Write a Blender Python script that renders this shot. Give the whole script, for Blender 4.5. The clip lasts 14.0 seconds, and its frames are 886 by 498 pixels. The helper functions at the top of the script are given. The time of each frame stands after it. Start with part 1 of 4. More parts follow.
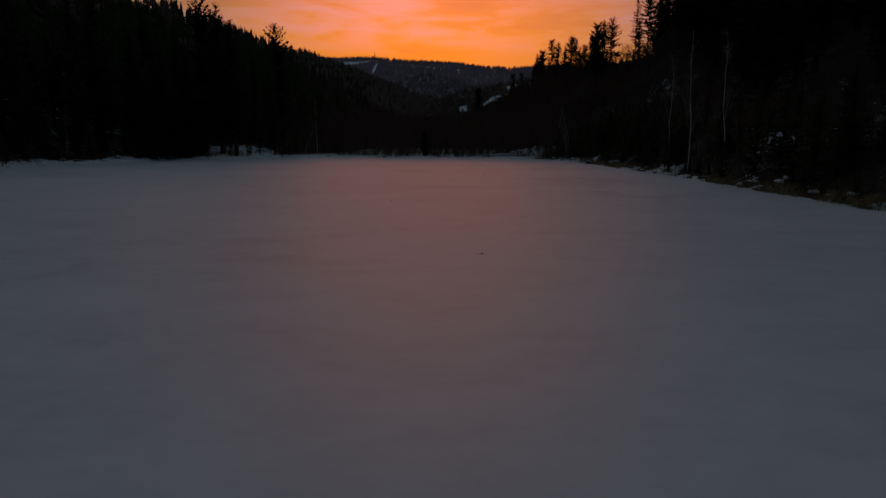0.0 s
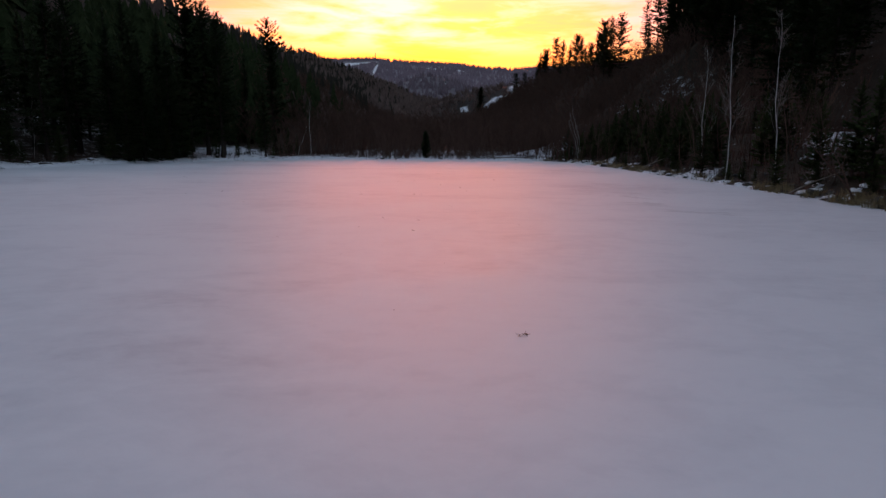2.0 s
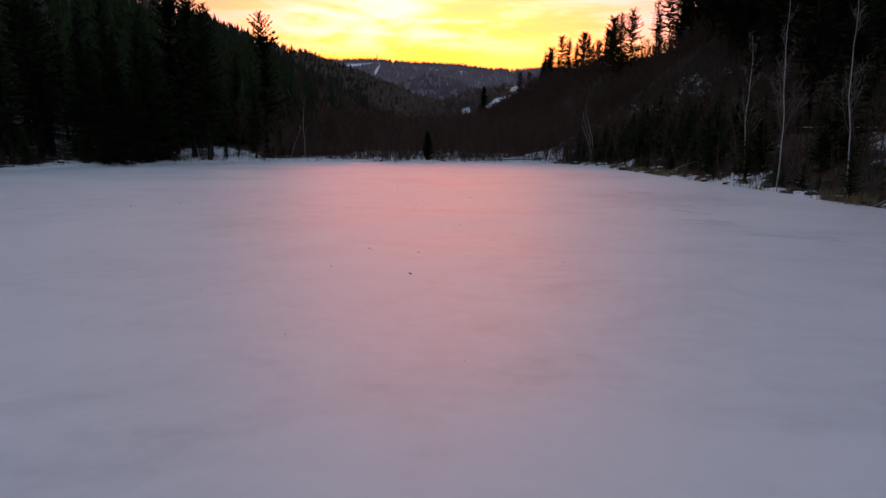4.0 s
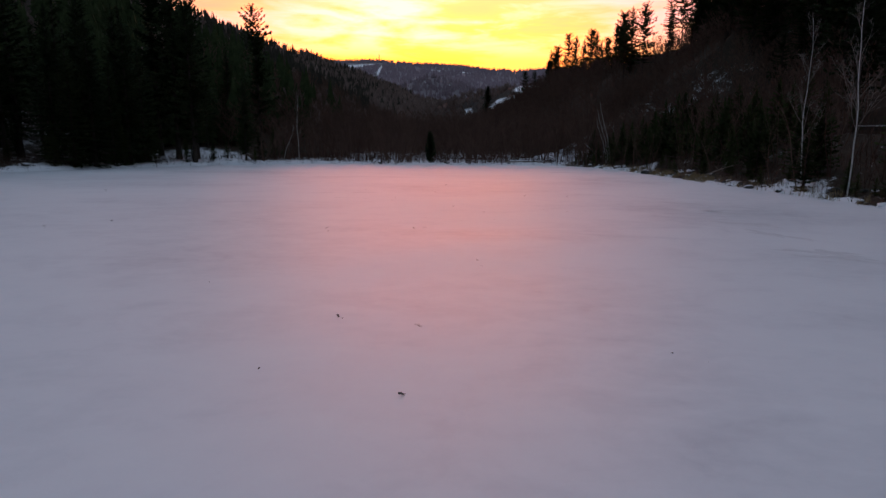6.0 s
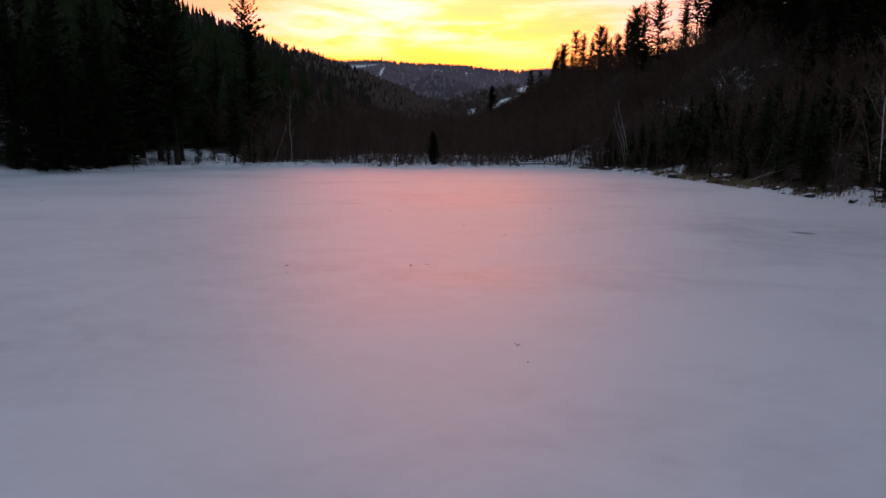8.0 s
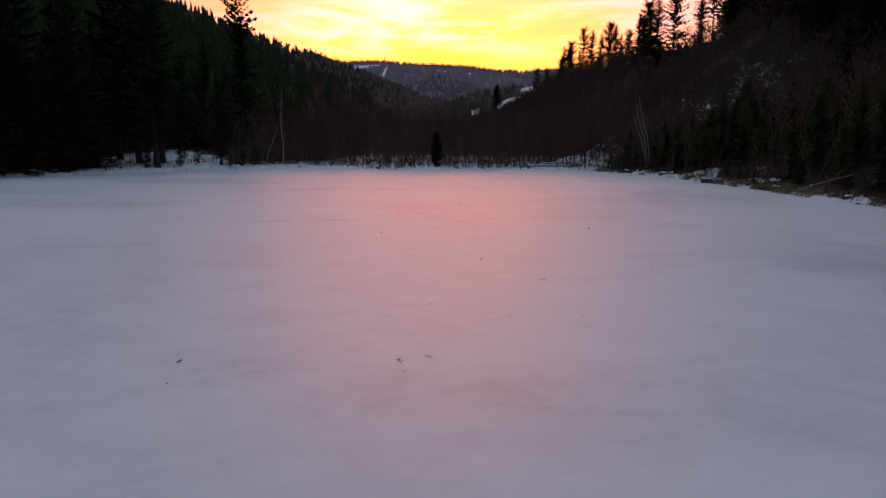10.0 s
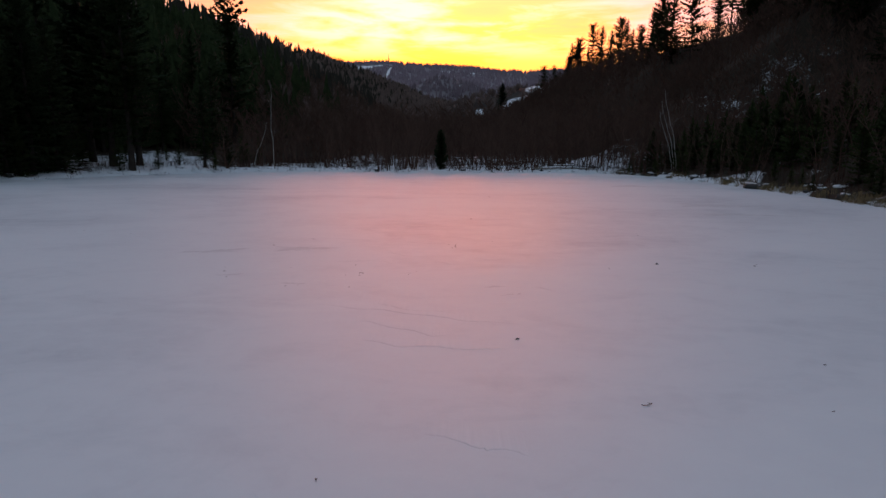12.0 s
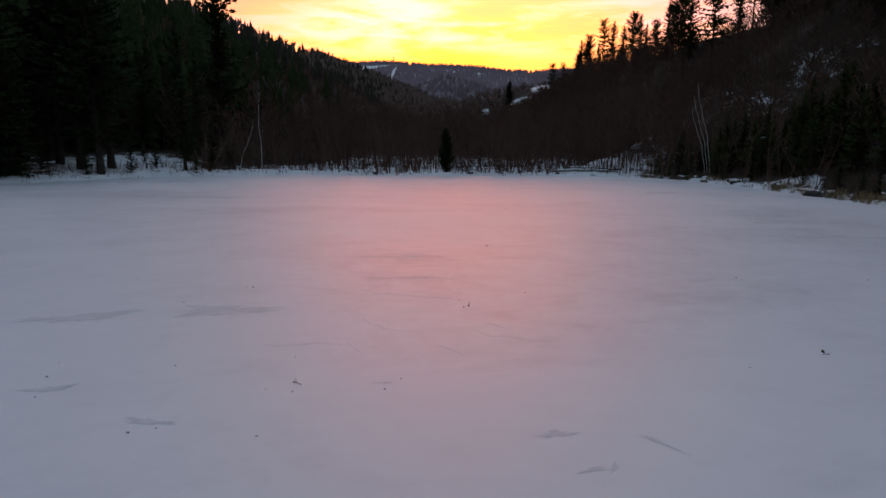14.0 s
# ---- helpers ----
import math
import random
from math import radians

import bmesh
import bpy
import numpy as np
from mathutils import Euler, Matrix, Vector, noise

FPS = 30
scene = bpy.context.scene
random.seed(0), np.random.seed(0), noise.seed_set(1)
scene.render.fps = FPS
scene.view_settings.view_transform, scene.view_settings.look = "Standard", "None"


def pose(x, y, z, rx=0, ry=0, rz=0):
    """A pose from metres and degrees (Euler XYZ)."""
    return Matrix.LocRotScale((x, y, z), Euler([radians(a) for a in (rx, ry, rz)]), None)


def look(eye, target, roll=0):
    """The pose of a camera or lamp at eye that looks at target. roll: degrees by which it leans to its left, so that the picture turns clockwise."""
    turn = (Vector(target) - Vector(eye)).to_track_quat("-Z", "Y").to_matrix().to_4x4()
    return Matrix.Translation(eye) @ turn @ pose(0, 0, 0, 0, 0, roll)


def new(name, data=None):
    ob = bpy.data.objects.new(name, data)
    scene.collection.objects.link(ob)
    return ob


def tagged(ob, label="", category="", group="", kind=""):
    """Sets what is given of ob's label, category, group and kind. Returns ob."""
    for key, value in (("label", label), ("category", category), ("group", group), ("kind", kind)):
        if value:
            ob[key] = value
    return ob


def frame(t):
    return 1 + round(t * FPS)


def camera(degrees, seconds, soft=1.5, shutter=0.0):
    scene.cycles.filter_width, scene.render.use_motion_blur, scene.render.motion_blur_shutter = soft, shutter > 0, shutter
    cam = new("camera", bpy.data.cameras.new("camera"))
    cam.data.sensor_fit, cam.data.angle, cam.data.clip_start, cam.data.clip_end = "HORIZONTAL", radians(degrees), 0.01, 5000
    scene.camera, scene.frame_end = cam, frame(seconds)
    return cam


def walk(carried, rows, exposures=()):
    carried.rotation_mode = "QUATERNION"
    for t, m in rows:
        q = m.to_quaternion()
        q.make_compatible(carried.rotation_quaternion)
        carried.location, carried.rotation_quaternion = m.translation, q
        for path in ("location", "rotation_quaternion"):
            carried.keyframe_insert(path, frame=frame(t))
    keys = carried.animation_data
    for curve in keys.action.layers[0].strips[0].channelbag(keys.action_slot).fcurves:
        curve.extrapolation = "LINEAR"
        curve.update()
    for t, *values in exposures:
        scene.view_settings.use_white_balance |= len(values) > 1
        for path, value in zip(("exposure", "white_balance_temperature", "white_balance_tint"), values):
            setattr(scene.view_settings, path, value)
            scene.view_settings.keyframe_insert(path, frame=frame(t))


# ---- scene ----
cam = camera(74.0, 14.0)
# seconds, place in metres, tilt, lean and heading in degrees: a level glide just above the ice
PATH = [
    (0.0, -0.000, 0.000, 3.409, 79.635, -0.359, -1.972),
    (0.5, -0.001, 1.941, 3.397, 79.660, -0.369, -1.971),
    (1.0, -0.002, 3.869, 3.387, 79.686, -0.378, -1.960),
    (1.5, -0.006, 5.785, 3.378, 79.712, -0.387, -1.941),
    (2.0, -0.010, 7.691, 3.372, 79.738, -0.394, -1.916),
    (2.5, -0.014, 9.587, 3.367, 79.765, -0.400, -1.884),
    (3.0, -0.020, 11.474, 3.364, 79.791, -0.405, -1.847),
    (3.5, -0.026, 13.352, 3.363, 79.816, -0.409, -1.806),
    (4.0, -0.033, 15.223, 3.363, 79.841, -0.412, -1.760),
    (4.5, -0.039, 17.088, 3.364, 79.865, -0.414, -1.711),
    (5.0, -0.046, 18.948, 3.366, 79.888, -0.415, -1.659),
    (5.5, -0.053, 20.802, 3.369, 79.910, -0.415, -1.603),
    (6.0, -0.059, 22.653, 3.372, 79.931, -0.414, -1.546),
    (6.5, -0.065, 24.501, 3.377, 79.950, -0.412, -1.486),
    (7.0, -0.071, 26.346, 3.382, 79.969, -0.409, -1.423),
    (7.5, -0.075, 28.190, 3.388, 79.986, -0.404, -1.359),
    (8.0, -0.079, 30.034, 3.393, 80.001, -0.399, -1.291),
    (8.5, -0.082, 31.879, 3.399, 80.015, -0.393, -1.221),
    (9.0, -0.084, 33.724, 3.406, 80.028, -0.385, -1.148),
    (9.5, -0.084, 35.572, 3.412, 80.040, -0.377, -1.072),
    (10.0, -0.083, 37.423, 3.418, 80.050, -0.367, -0.992),
    (10.5, -0.080, 39.278, 3.423, 80.059, -0.357, -0.907),
    (11.0, -0.075, 41.138, 3.428, 80.067, -0.345, -0.817),
    (11.5, -0.068, 43.003, 3.433, 80.074, -0.333, -0.721),
    (12.0, -0.060, 44.875, 3.437, 80.080, -0.319, -0.619),
    (12.5, -0.049, 46.754, 3.440, 80.086, -0.304, -0.509),
    (13.0, -0.035, 48.642, 3.442, 80.090, -0.288, -0.390),
    (13.5, -0.019, 50.538, 3.443, 80.095, -0.271, -0.262),
    (14.0, 0.000, 52.445, 3.443, 80.099, -0.254, -0.122),
]
FADE = [(0.0, -2.05, 6500, -4), (0.5, -0.85, 6500, 3), (1.0, -0.05, 6500, 10), (1.3, 0.0, 6500, 10), (8.0, 0.0, 6500, 10), (14.0, 0.0, 6450, 4)]
walk(cam, [(t, pose(x, y, z, rx, ry, rz)) for t, x, y, z, rx, ry, rz in PATH], FADE)
# ---------------------------------------------------------------- light
SUN_TURN, SUN_UP, HOT_UP = 0.02, radians(4.0), radians(13.0)
world = bpy.data.worlds.new("sunset_sky")
scene.world = world
world.use_nodes = True


def link(tree, *pairs):
    for a, b in pairs:
        tree.links.new(a, b)


def node(tree, kind, **values):
    n = tree.nodes.new(kind)
    for key, value in values.items():
        if key in n.inputs:
            n.inputs[key].default_value = value
    return n


def math_node(tree, op, a, b=None, clamp=False):
    n = tree.nodes.new("ShaderNodeMath")
    n.operation, n.use_clamp = op, clamp
    for i, v in enumerate((a, b)):
        if v is None:
            continue
        if isinstance(v, (int, float)):
            n.inputs[i].default_value = v
        else:
            tree.links.new(v, n.inputs[i])
    return n.outputs[0]


def ramp(tree, fac, stops):
    n = tree.nodes.new("ShaderNodeValToRGB")
    el = n.color_ramp.elements
    while len(el) < len(stops):
        el.new(0.5)
    for e, (p, c) in zip(el, stops):
        e.position, e.color = p, (*c, 1)
    tree.links.new(fac, n.inputs[0])
    return n.outputs[0]


def mix(tree, fac, a, b):
    n = tree.nodes.new("ShaderNodeMix")
    n.data_type = "RGBA"
    for i, v in ((0, fac), (6, a), (7, b)):
        if isinstance(v, (int, float)):
            n.inputs[i].default_value = v
        elif isinstance(v, tuple):
            n.inputs[i].default_value = (*v, 1)
        else:
            tree.links.new(v, n.inputs[i])
    return n.outputs[2]


def build_sky():
    tr = world.node_tree
    tr.nodes.clear()
    out = tr.nodes.new("ShaderNodeOutputWorld")
    sky = tr.nodes.new("ShaderNodeTexSky")
    sky.sky_type, sky.sun_disc = "NISHITA", False
    sky.sun_elevation, sky.sun_rotation = SUN_UP, SUN_TURN
    clear = node(tr, "ShaderNodeBackground", Strength=0.05)
    link(tr, (sky.outputs[0], clear.inputs[0]))
    co = tr.nodes.new("ShaderNodeTexCoord")
    sep = tr.nodes.new("ShaderNodeSeparateXYZ")
    link(tr, (co.outputs["Generated"], sep.inputs[0]))
    up = sep.outputs[2]
    # the glow lies round the place where the sun went down
    dot = tr.nodes.new("ShaderNodeVectorMath")
    dot.operation = "DOT_PRODUCT"
    dot.inputs[1].default_value = (math.sin(SUN_TURN) * math.cos(SUN_UP), math.cos(SUN_TURN) * math.cos(SUN_UP), math.sin(SUN_UP))
    link(tr, (co.outputs["Generated"], dot.inputs[0]))
    glow = math_node(tr, "POWER", math_node(tr, "MAXIMUM", dot.outputs["Value"], 0.0), 11.0)
    high = ramp(tr, up, [(0.0, (1, 1, 1)), (0.32, (0.95, 0.95, 0.95)), (0.7, (0, 0, 0))])
    warm = math_node(tr, "MULTIPLY", glow, high, True)
    # long thin clouds, leaning a little
    stretch = tr.nodes.new("ShaderNodeMapping")
    stretch.inputs["Scale"].default_value = (1.0, 1.0, 6.0)
    stretch.inputs["Rotation"].default_value = (0.0, radians(-7), 0.0)
    link(tr, (co.outputs["Generated"], stretch.inputs[0]))
    wide = node(tr, "ShaderNodeTexNoise", Scale=2.6, Detail=5.0, Roughness=0.5, Distortion=0.7)
    fine = node(tr, "ShaderNodeTexNoise", Scale=9.0, Detail=6.0, Roughness=0.6, Distortion=0.4)
    for n in (wide, fine):
        link(tr, (stretch.outputs[0], n.inputs["Vector"]))
    streak = math_node(tr, "ADD", math_node(tr, "MULTIPLY", wide.outputs[0], 0.65), math_node(tr, "MULTIPLY", fine.outputs[0], 0.35))
    pale = ramp(tr, streak, [(0.43, (0, 0, 0)), (0.54, (1, 1, 1))])
    rosy = ramp(tr, streak, [(0.36, (1, 1, 1)), (0.47, (0, 0, 0))])
    dome = ramp(tr, up, [(0.0, (0.115, 0.125, 0.168)), (0.2, (0.163, 0.19, 0.249)), (0.55, (0.237, 0.295, 0.39)), (1.0, (0.262, 0.33, 0.455))])
    sunset = ramp(tr, up, [(0.05, (0.7, 0.17, 0.002)), (0.13, (0.9, 0.27, 0.001)), (0.16, (1.0, 0.30, 0.008)), (0.19, (1.0, 0.30, 0.03)), (0.23, (0.95, 0.26, 0.09)), (0.30, (0.95, 0.22, 0.18)), (0.42, (0.55, 0.18, 0.20)), (0.6, (0.2, 0.15, 0.18))])
    aloft = ramp(tr, up, [(0.135, (0.12, 0.12, 0.12)), (0.18, (1, 1, 1))])
    lit = mix(tr, math_node(tr, "MULTIPLY", pale, aloft), sunset, (1.0, 0.36, 0.285))
    lit = mix(tr, math_node(tr, "MULTIPLY", rosy, 0.8), lit, (0.75, 0.225, 0.07))
    calm = node(tr, "ShaderNodeBackground", Strength=1.0)
    fire = node(tr, "ShaderNodeBackground", Strength=3.2)
    both, total = tr.nodes.new("ShaderNodeMixShader"), tr.nodes.new("ShaderNodeAddShader")
    link(tr, (dome, calm.inputs[0]), (lit, fire.inputs[0]), (warm, both.inputs[0]), (calm.outputs[0], both.inputs[1]), (fire.outputs[0], both.inputs[2]))
    dim = tr.nodes.new("ShaderNodeMixShader")
    link(tr, (warm, dim.inputs[0]), (clear.outputs[0], dim.inputs[1]))
    # the brightest place, in the thin cloud above the ridge
    hot = tr.nodes.new("ShaderNodeVectorMath")
    hot.operation = "DOT_PRODUCT"
    hot.inputs[1].default_value = (math.sin(SUN_TURN) * math.cos(HOT_UP), math.cos(SUN_TURN) * math.cos(HOT_UP), math.sin(HOT_UP))
    link(tr, (co.outputs["Generated"], hot.inputs[0]))
    core = math_node(tr, "POWER", math_node(tr, "MAXIMUM", hot.outputs["Value"], 0.0), 30.0)
    blaze, all_in = node(tr, "ShaderNodeBackground", Color=(1.0, 0.10, 0.02, 1)), tr.nodes.new("ShaderNodeAddShader")
    link(tr, (math_node(tr, "MULTIPLY", core, 1.65), blaze.inputs[1]))
    link(tr, (dim.outputs[0], total.inputs[0]), (both.outputs[0], total.inputs[1]), (total.outputs[0], all_in.inputs[0]), (blaze.outputs[0], all_in.inputs[1]), (all_in.outputs[0], out.inputs[0]))


build_sky()
sun = new("sun", bpy.data.lights.new("sun", "SUN"))
sun.data.energy, sun.data.angle, sun.data.color = 1.0, radians(1.0), (1.0, 0.62, 0.3)
sun.matrix_world = look((0, 0, 200), (-math.sin(SUN_TURN) * 100, -math.cos(SUN_TURN) * 100, 200 - math.tan(SUN_UP) * 100))


# ---------------------------------------------------------------- materials
def material(name, colours, scale=1.0, rough=0.8, bump=0.0, bump_scale=20.0, spec=0.3, detail=5.0, stretch=(1, 1, 1), spread=0.0):
    """Two colours or more, mixed by two scales of noise on the thing's own coordinates."""
    m = bpy.data.materials.new(name)
    m.use_nodes = True
    tr = m.node_tree
    bs = tr.nodes["Principled BSDF"]
    co = tr.nodes.new("ShaderNodeTexCoord")
    mp = tr.nodes.new("ShaderNodeMapping")
    mp.inputs["Scale"].default_value = stretch
    link(tr, (co.outputs["Object"], mp.inputs[0]))
    n1 = node(tr, "ShaderNodeTexNoise", Scale=scale, Detail=detail, Roughness=0.6)
    n2 = node(tr, "ShaderNodeTexNoise", Scale=scale * 7.3, Detail=3.0, Roughness=0.7)
    for n in (n1, n2):
        link(tr, (mp.outputs[0], n.inputs["Vector"]))
    f = math_node(tr, "ADD", math_node(tr, "MULTIPLY", n1.outputs[0], 0.65), math_node(tr, "MULTIPLY", n2.outputs[0], 0.35))
    if spread:
        info = tr.nodes.new("ShaderNodeObjectInfo")
        f = math_node(tr, "ADD", f, math_node(tr, "MULTIPLY", math_node(tr, "SUBTRACT", info.outputs["Random"], 0.5), spread))
    n = len(colours)
    col = ramp(tr, f, [(0.32 + 0.36 * i / (n - 1), c) for i, c in enumerate(colours)])
    link(tr, (col, bs.inputs["Base Color"]))
    bs.inputs["Roughness"].default_value = rough
    bs.inputs["Specular IOR Level"].default_value = spec
    if bump:
        n3 = node(tr, "ShaderNodeTexNoise", Scale=bump_scale, Detail=5.0)
        link(tr, (mp.outputs[0], n3.inputs["Vector"]))
        bp = node(tr, "ShaderNodeBump", Strength=bump, Distance=0.05)
        link(tr, (n3.outputs[0], bp.inputs["Height"]), (bp.outputs[0], bs.inputs["Normal"]))
    return m


def ice_material():
    """Thin snow on ice: dull where it lies thick, greyer and glossier where the wind has scoured it."""
    m = bpy.data.materials.new("snowy_ice")
    m.use_nodes = True
    tr = m.node_tree
    bs = tr.nodes["Principled BSDF"]
    geo = tr.nodes.new("ShaderNodeNewGeometry")
    mp = tr.nodes.new("ShaderNodeMapping")
    mp.inputs["Scale"].default_value = (0.8, 1.15, 1.0)
    mp.inputs["Rotation"].default_value = (0, 0, radians(12))
    link(tr, (geo.outputs["Position"], mp.inputs[0]))
    made = [node(tr, "ShaderNodeTexNoise", Scale=s, Detail=d, Roughness=r, Distortion=w) for s, d, r, w in ((0.09, 6.0, 0.55, 0.6), (0.5, 6.0, 0.6, 0.8), (2.2, 7.0, 0.62, 0.3), (30.0, 4.0, 0.6, 0.0))]
    for n in made:
        link(tr, (mp.outputs[0], n.inputs["Vector"]))
    big, mid, small, grain = (n.outputs[0] for n in made)
    f = math_node(tr, "ADD", math_node(tr, "MULTIPLY", big, 0.5), math_node(tr, "ADD", math_node(tr, "MULTIPLY", mid, 0.32), math_node(tr, "MULTIPLY", small, 0.18)))
    col = ramp(tr, f, [(0.36, (0.56, 0.57, 0.60)), (0.44, (0.668, 0.68, 0.704)), (0.52, (0.73, 0.74, 0.76)), (0.66, (0.77, 0.78, 0.79))])
    link(tr, (col, bs.inputs["Base Color"]))
    gloss = tr.nodes.new("ShaderNodeMapRange")
    for i, v in ((1, 0.35), (2, 0.62), (3, 0.38), (4, 0.48)):
        gloss.inputs[i].default_value = v
    link(tr, (f, gloss.inputs[0]), (gloss.outputs[0], bs.inputs["Roughness"]))
    bs.inputs["IOR"].default_value = 1.42
    h = math_node(tr, "ADD", math_node(tr, "MULTIPLY", small, 0.7), math_node(tr, "ADD", math_node(tr, "MULTIPLY", mid, 1.6), math_node(tr, "MULTIPLY", grain, 0.12)))
    bp = node(tr, "ShaderNodeBump", Strength=0.11, Distance=0.05)
    link(tr, (h, bp.inputs["Height"]), (bp.outputs[0], bs.inputs["Normal"]))
    return m


def ground_material():
    """Snow over leaf litter; the share of litter and of winter woods lies on the ground's corners."""
    m = bpy.data.materials.new("snow_and_litter")
    m.use_nodes = True
    tr = m.node_tree
    bs = tr.nodes["Principled BSDF"]
    geo = tr.nodes.new("ShaderNodeNewGeometry")
    cover, wood = tr.nodes.new("ShaderNodeAttribute"), tr.nodes.new("ShaderNodeAttribute")
    cover.attribute_name, wood.attribute_name = "litter", "wooded"
    n1 = node(tr, "ShaderNodeTexNoise", Scale=0.5, Detail=8.0, Roughness=0.7)
    n2 = node(tr, "ShaderNodeTexNoise", Scale=5.0, Detail=5.0, Roughness=0.7)
    n3 = node(tr, "ShaderNodeTexNoise", Scale=0.012, Detail=7.0, Roughness=0.65)
    for n in (n1, n2, n3):
        link(tr, (geo.outputs["Position"], n.inputs["Vector"]))
    f = math_node(tr, "ADD", math_node(tr, "MULTIPLY", n1.outputs[0], 0.6), math_node(tr, "MULTIPLY", n2.outputs[0], 0.4))
    f = math_node(tr, "ADD", f, math_node(tr, "MULTIPLY", math_node(tr, "SUBTRACT", cover.outputs["Fac"], 0.5), 0.5))
    mask = ramp(tr, f, [(0.47, (0, 0, 0)), (0.55, (1, 1, 1))])
    litter = ramp(tr, n2.outputs[0], [(0.3, (0.02, 0.014, 0.01)), (0.7, (0.06, 0.041, 0.026))])
    snow = ramp(tr, n1.outputs[0], [(0.3, (0.66, 0.67, 0.70)), (0.7, (0.80, 0.80, 0.82))])
    near = mix(tr, mask, snow, litter)
    # pale mauve of the far hills: distance haze put into the colour
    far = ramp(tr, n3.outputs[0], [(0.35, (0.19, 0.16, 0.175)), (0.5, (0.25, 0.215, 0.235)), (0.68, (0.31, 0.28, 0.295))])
    haze_share = tr.nodes.new("ShaderNodeAttribute")
    haze_share.attribute_name = "haze"
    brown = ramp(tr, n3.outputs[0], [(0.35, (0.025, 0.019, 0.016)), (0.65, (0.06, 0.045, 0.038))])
    far = mix(tr, haze_share.outputs["Fac"], brown, far)
    g = math_node(tr, "ADD", wood.outputs["Fac"], math_node(tr, "MULTIPLY", math_node(tr, "SUBTRACT", n3.outputs[0], 0.5), 0.45))
    wmask = ramp(tr, g, [(0.42, (0, 0, 0)), (0.5, (1, 1, 1))])
    link(tr, (mix(tr, wmask, near, far), bs.inputs["Base Color"]))
    bs.inputs["Roughness"].default_value = 0.8
    bs.inputs["Specular IOR Level"].default_value = 0.15
    bp = node(tr, "ShaderNodeBump", Strength=0.5, Distance=0.12)
    link(tr, (n2.outputs[0], bp.inputs["Height"]), (bp.outputs[0], bs.inputs["Normal"]))
    return m


def birch_material():
    m = material("birch_bark", [(0.16, 0.14, 0.13), (0.50, 0.47, 0.44), (0.62, 0.59, 0.56)], scale=1.6, rough=0.75, bump=0.3, bump_scale=12.0, spec=0.2, stretch=(1, 1, 2.5))
    return m


ICE, GROUND = ice_material(), ground_material()
NEEDLES = material("dark_needles", [(0.012, 0.018, 0.009), (0.025, 0.036, 0.015), (0.043, 0.055, 0.023)], scale=0.6, rough=0.95, spec=0.05, spread=0.2)
YOUNG = material("young_needles", [(0.016, 0.024, 0.009), (0.034, 0.046, 0.016), (0.05, 0.06, 0.022)], scale=0.9, rough=0.95, spec=0.05, spread=0.25)
BARK = material("spruce_bark", [(0.022, 0.018, 0.015), (0.06, 0.047, 0.038)], scale=2.0, rough=0.9, bump=0.6, bump_scale=9.0, spec=0.1)
TWIGS = material("bare_twigs", [(0.048, 0.027, 0.020), (0.088, 0.051, 0.038), (0.13, 0.078, 0.058)], scale=0.7, rough=0.9, spec=0.1, spread=0.3)
BIRCH = birch_material()
BIRCH_TWIG = material("birch_twigs", [(0.13, 0.10, 0.088), (0.28, 0.235, 0.21)], scale=1.0, rough=0.85, spec=0.1)
# hillside woods, base colours raised to stand in for haze
FARWOOD = material("far_conifers", [(0.027, 0.026, 0.02), (0.062, 0.055, 0.043)], scale=0.02, rough=0.9, spec=0.05)
FARBARE = material("far_bare_woods", [(0.11, 0.078, 0.068), (0.21, 0.152, 0.135)], scale=0.02, rough=0.9, spec=0.05)
# mountain and middle hill woods, lightened by distance as painted haze
MOUNTAIN = material("hazed_mountain_wood", [(0.20, 0.155, 0.185), (0.30, 0.24, 0.275)], scale=0.01, rough=0.9, spec=0.05)
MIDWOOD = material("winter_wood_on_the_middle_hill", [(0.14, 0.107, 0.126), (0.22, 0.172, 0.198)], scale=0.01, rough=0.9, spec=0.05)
GREY_ICE = material("grey_ice", [(0.56, 0.56, 0.58), (0.64, 0.645, 0.66), (0.73, 0.735, 0.75)], scale=1.4, rough=0.5, bump=0.1, bump_scale=6.0, spec=0.25)
STRAW = material("dry_reeds", [(0.10, 0.075, 0.04), (0.24, 0.18, 0.095), (0.34, 0.26, 0.14)], scale=2.0, rough=0.85, spec=0.1)
STONE = material("wet_stone", [(0.02, 0.019, 0.018), (0.045, 0.042, 0.04), (0.085, 0.08, 0.075)], scale=1.8, rough=0.7, bump=0.6, bump_scale=8.0)
SNOWCAP = material("lying_snow", [(0.68, 0.69, 0.72), (0.82, 0.82, 0.84)], scale=1.2, rough=0.65, bump=0.35, bump_scale=9.0)
LOGWOOD = material("weathered_log", [(0.09, 0.075, 0.06), (0.22, 0.19, 0.16), (0.34, 0.30, 0.26)], scale=2.5, rough=0.85, bump=0.5, bump_scale=14.0, stretch=(1, 1, 0.3))
LEAF = material("dead_leaf", [(0.038, 0.028, 0.022), (0.12, 0.085, 0.065)], scale=30.0, rough=0.8, spec=0.2)
RAILWOOD = material("dark_rail", [(0.02, 0.017, 0.015), (0.055, 0.046, 0.04)], scale=3.0, rough=0.85, stretch=(0.3, 1, 1))
METAL = material("mast_metal", [(0.10, 0.10, 0.11), (0.2, 0.2, 0.21)], scale=0.5, rough=0.6)


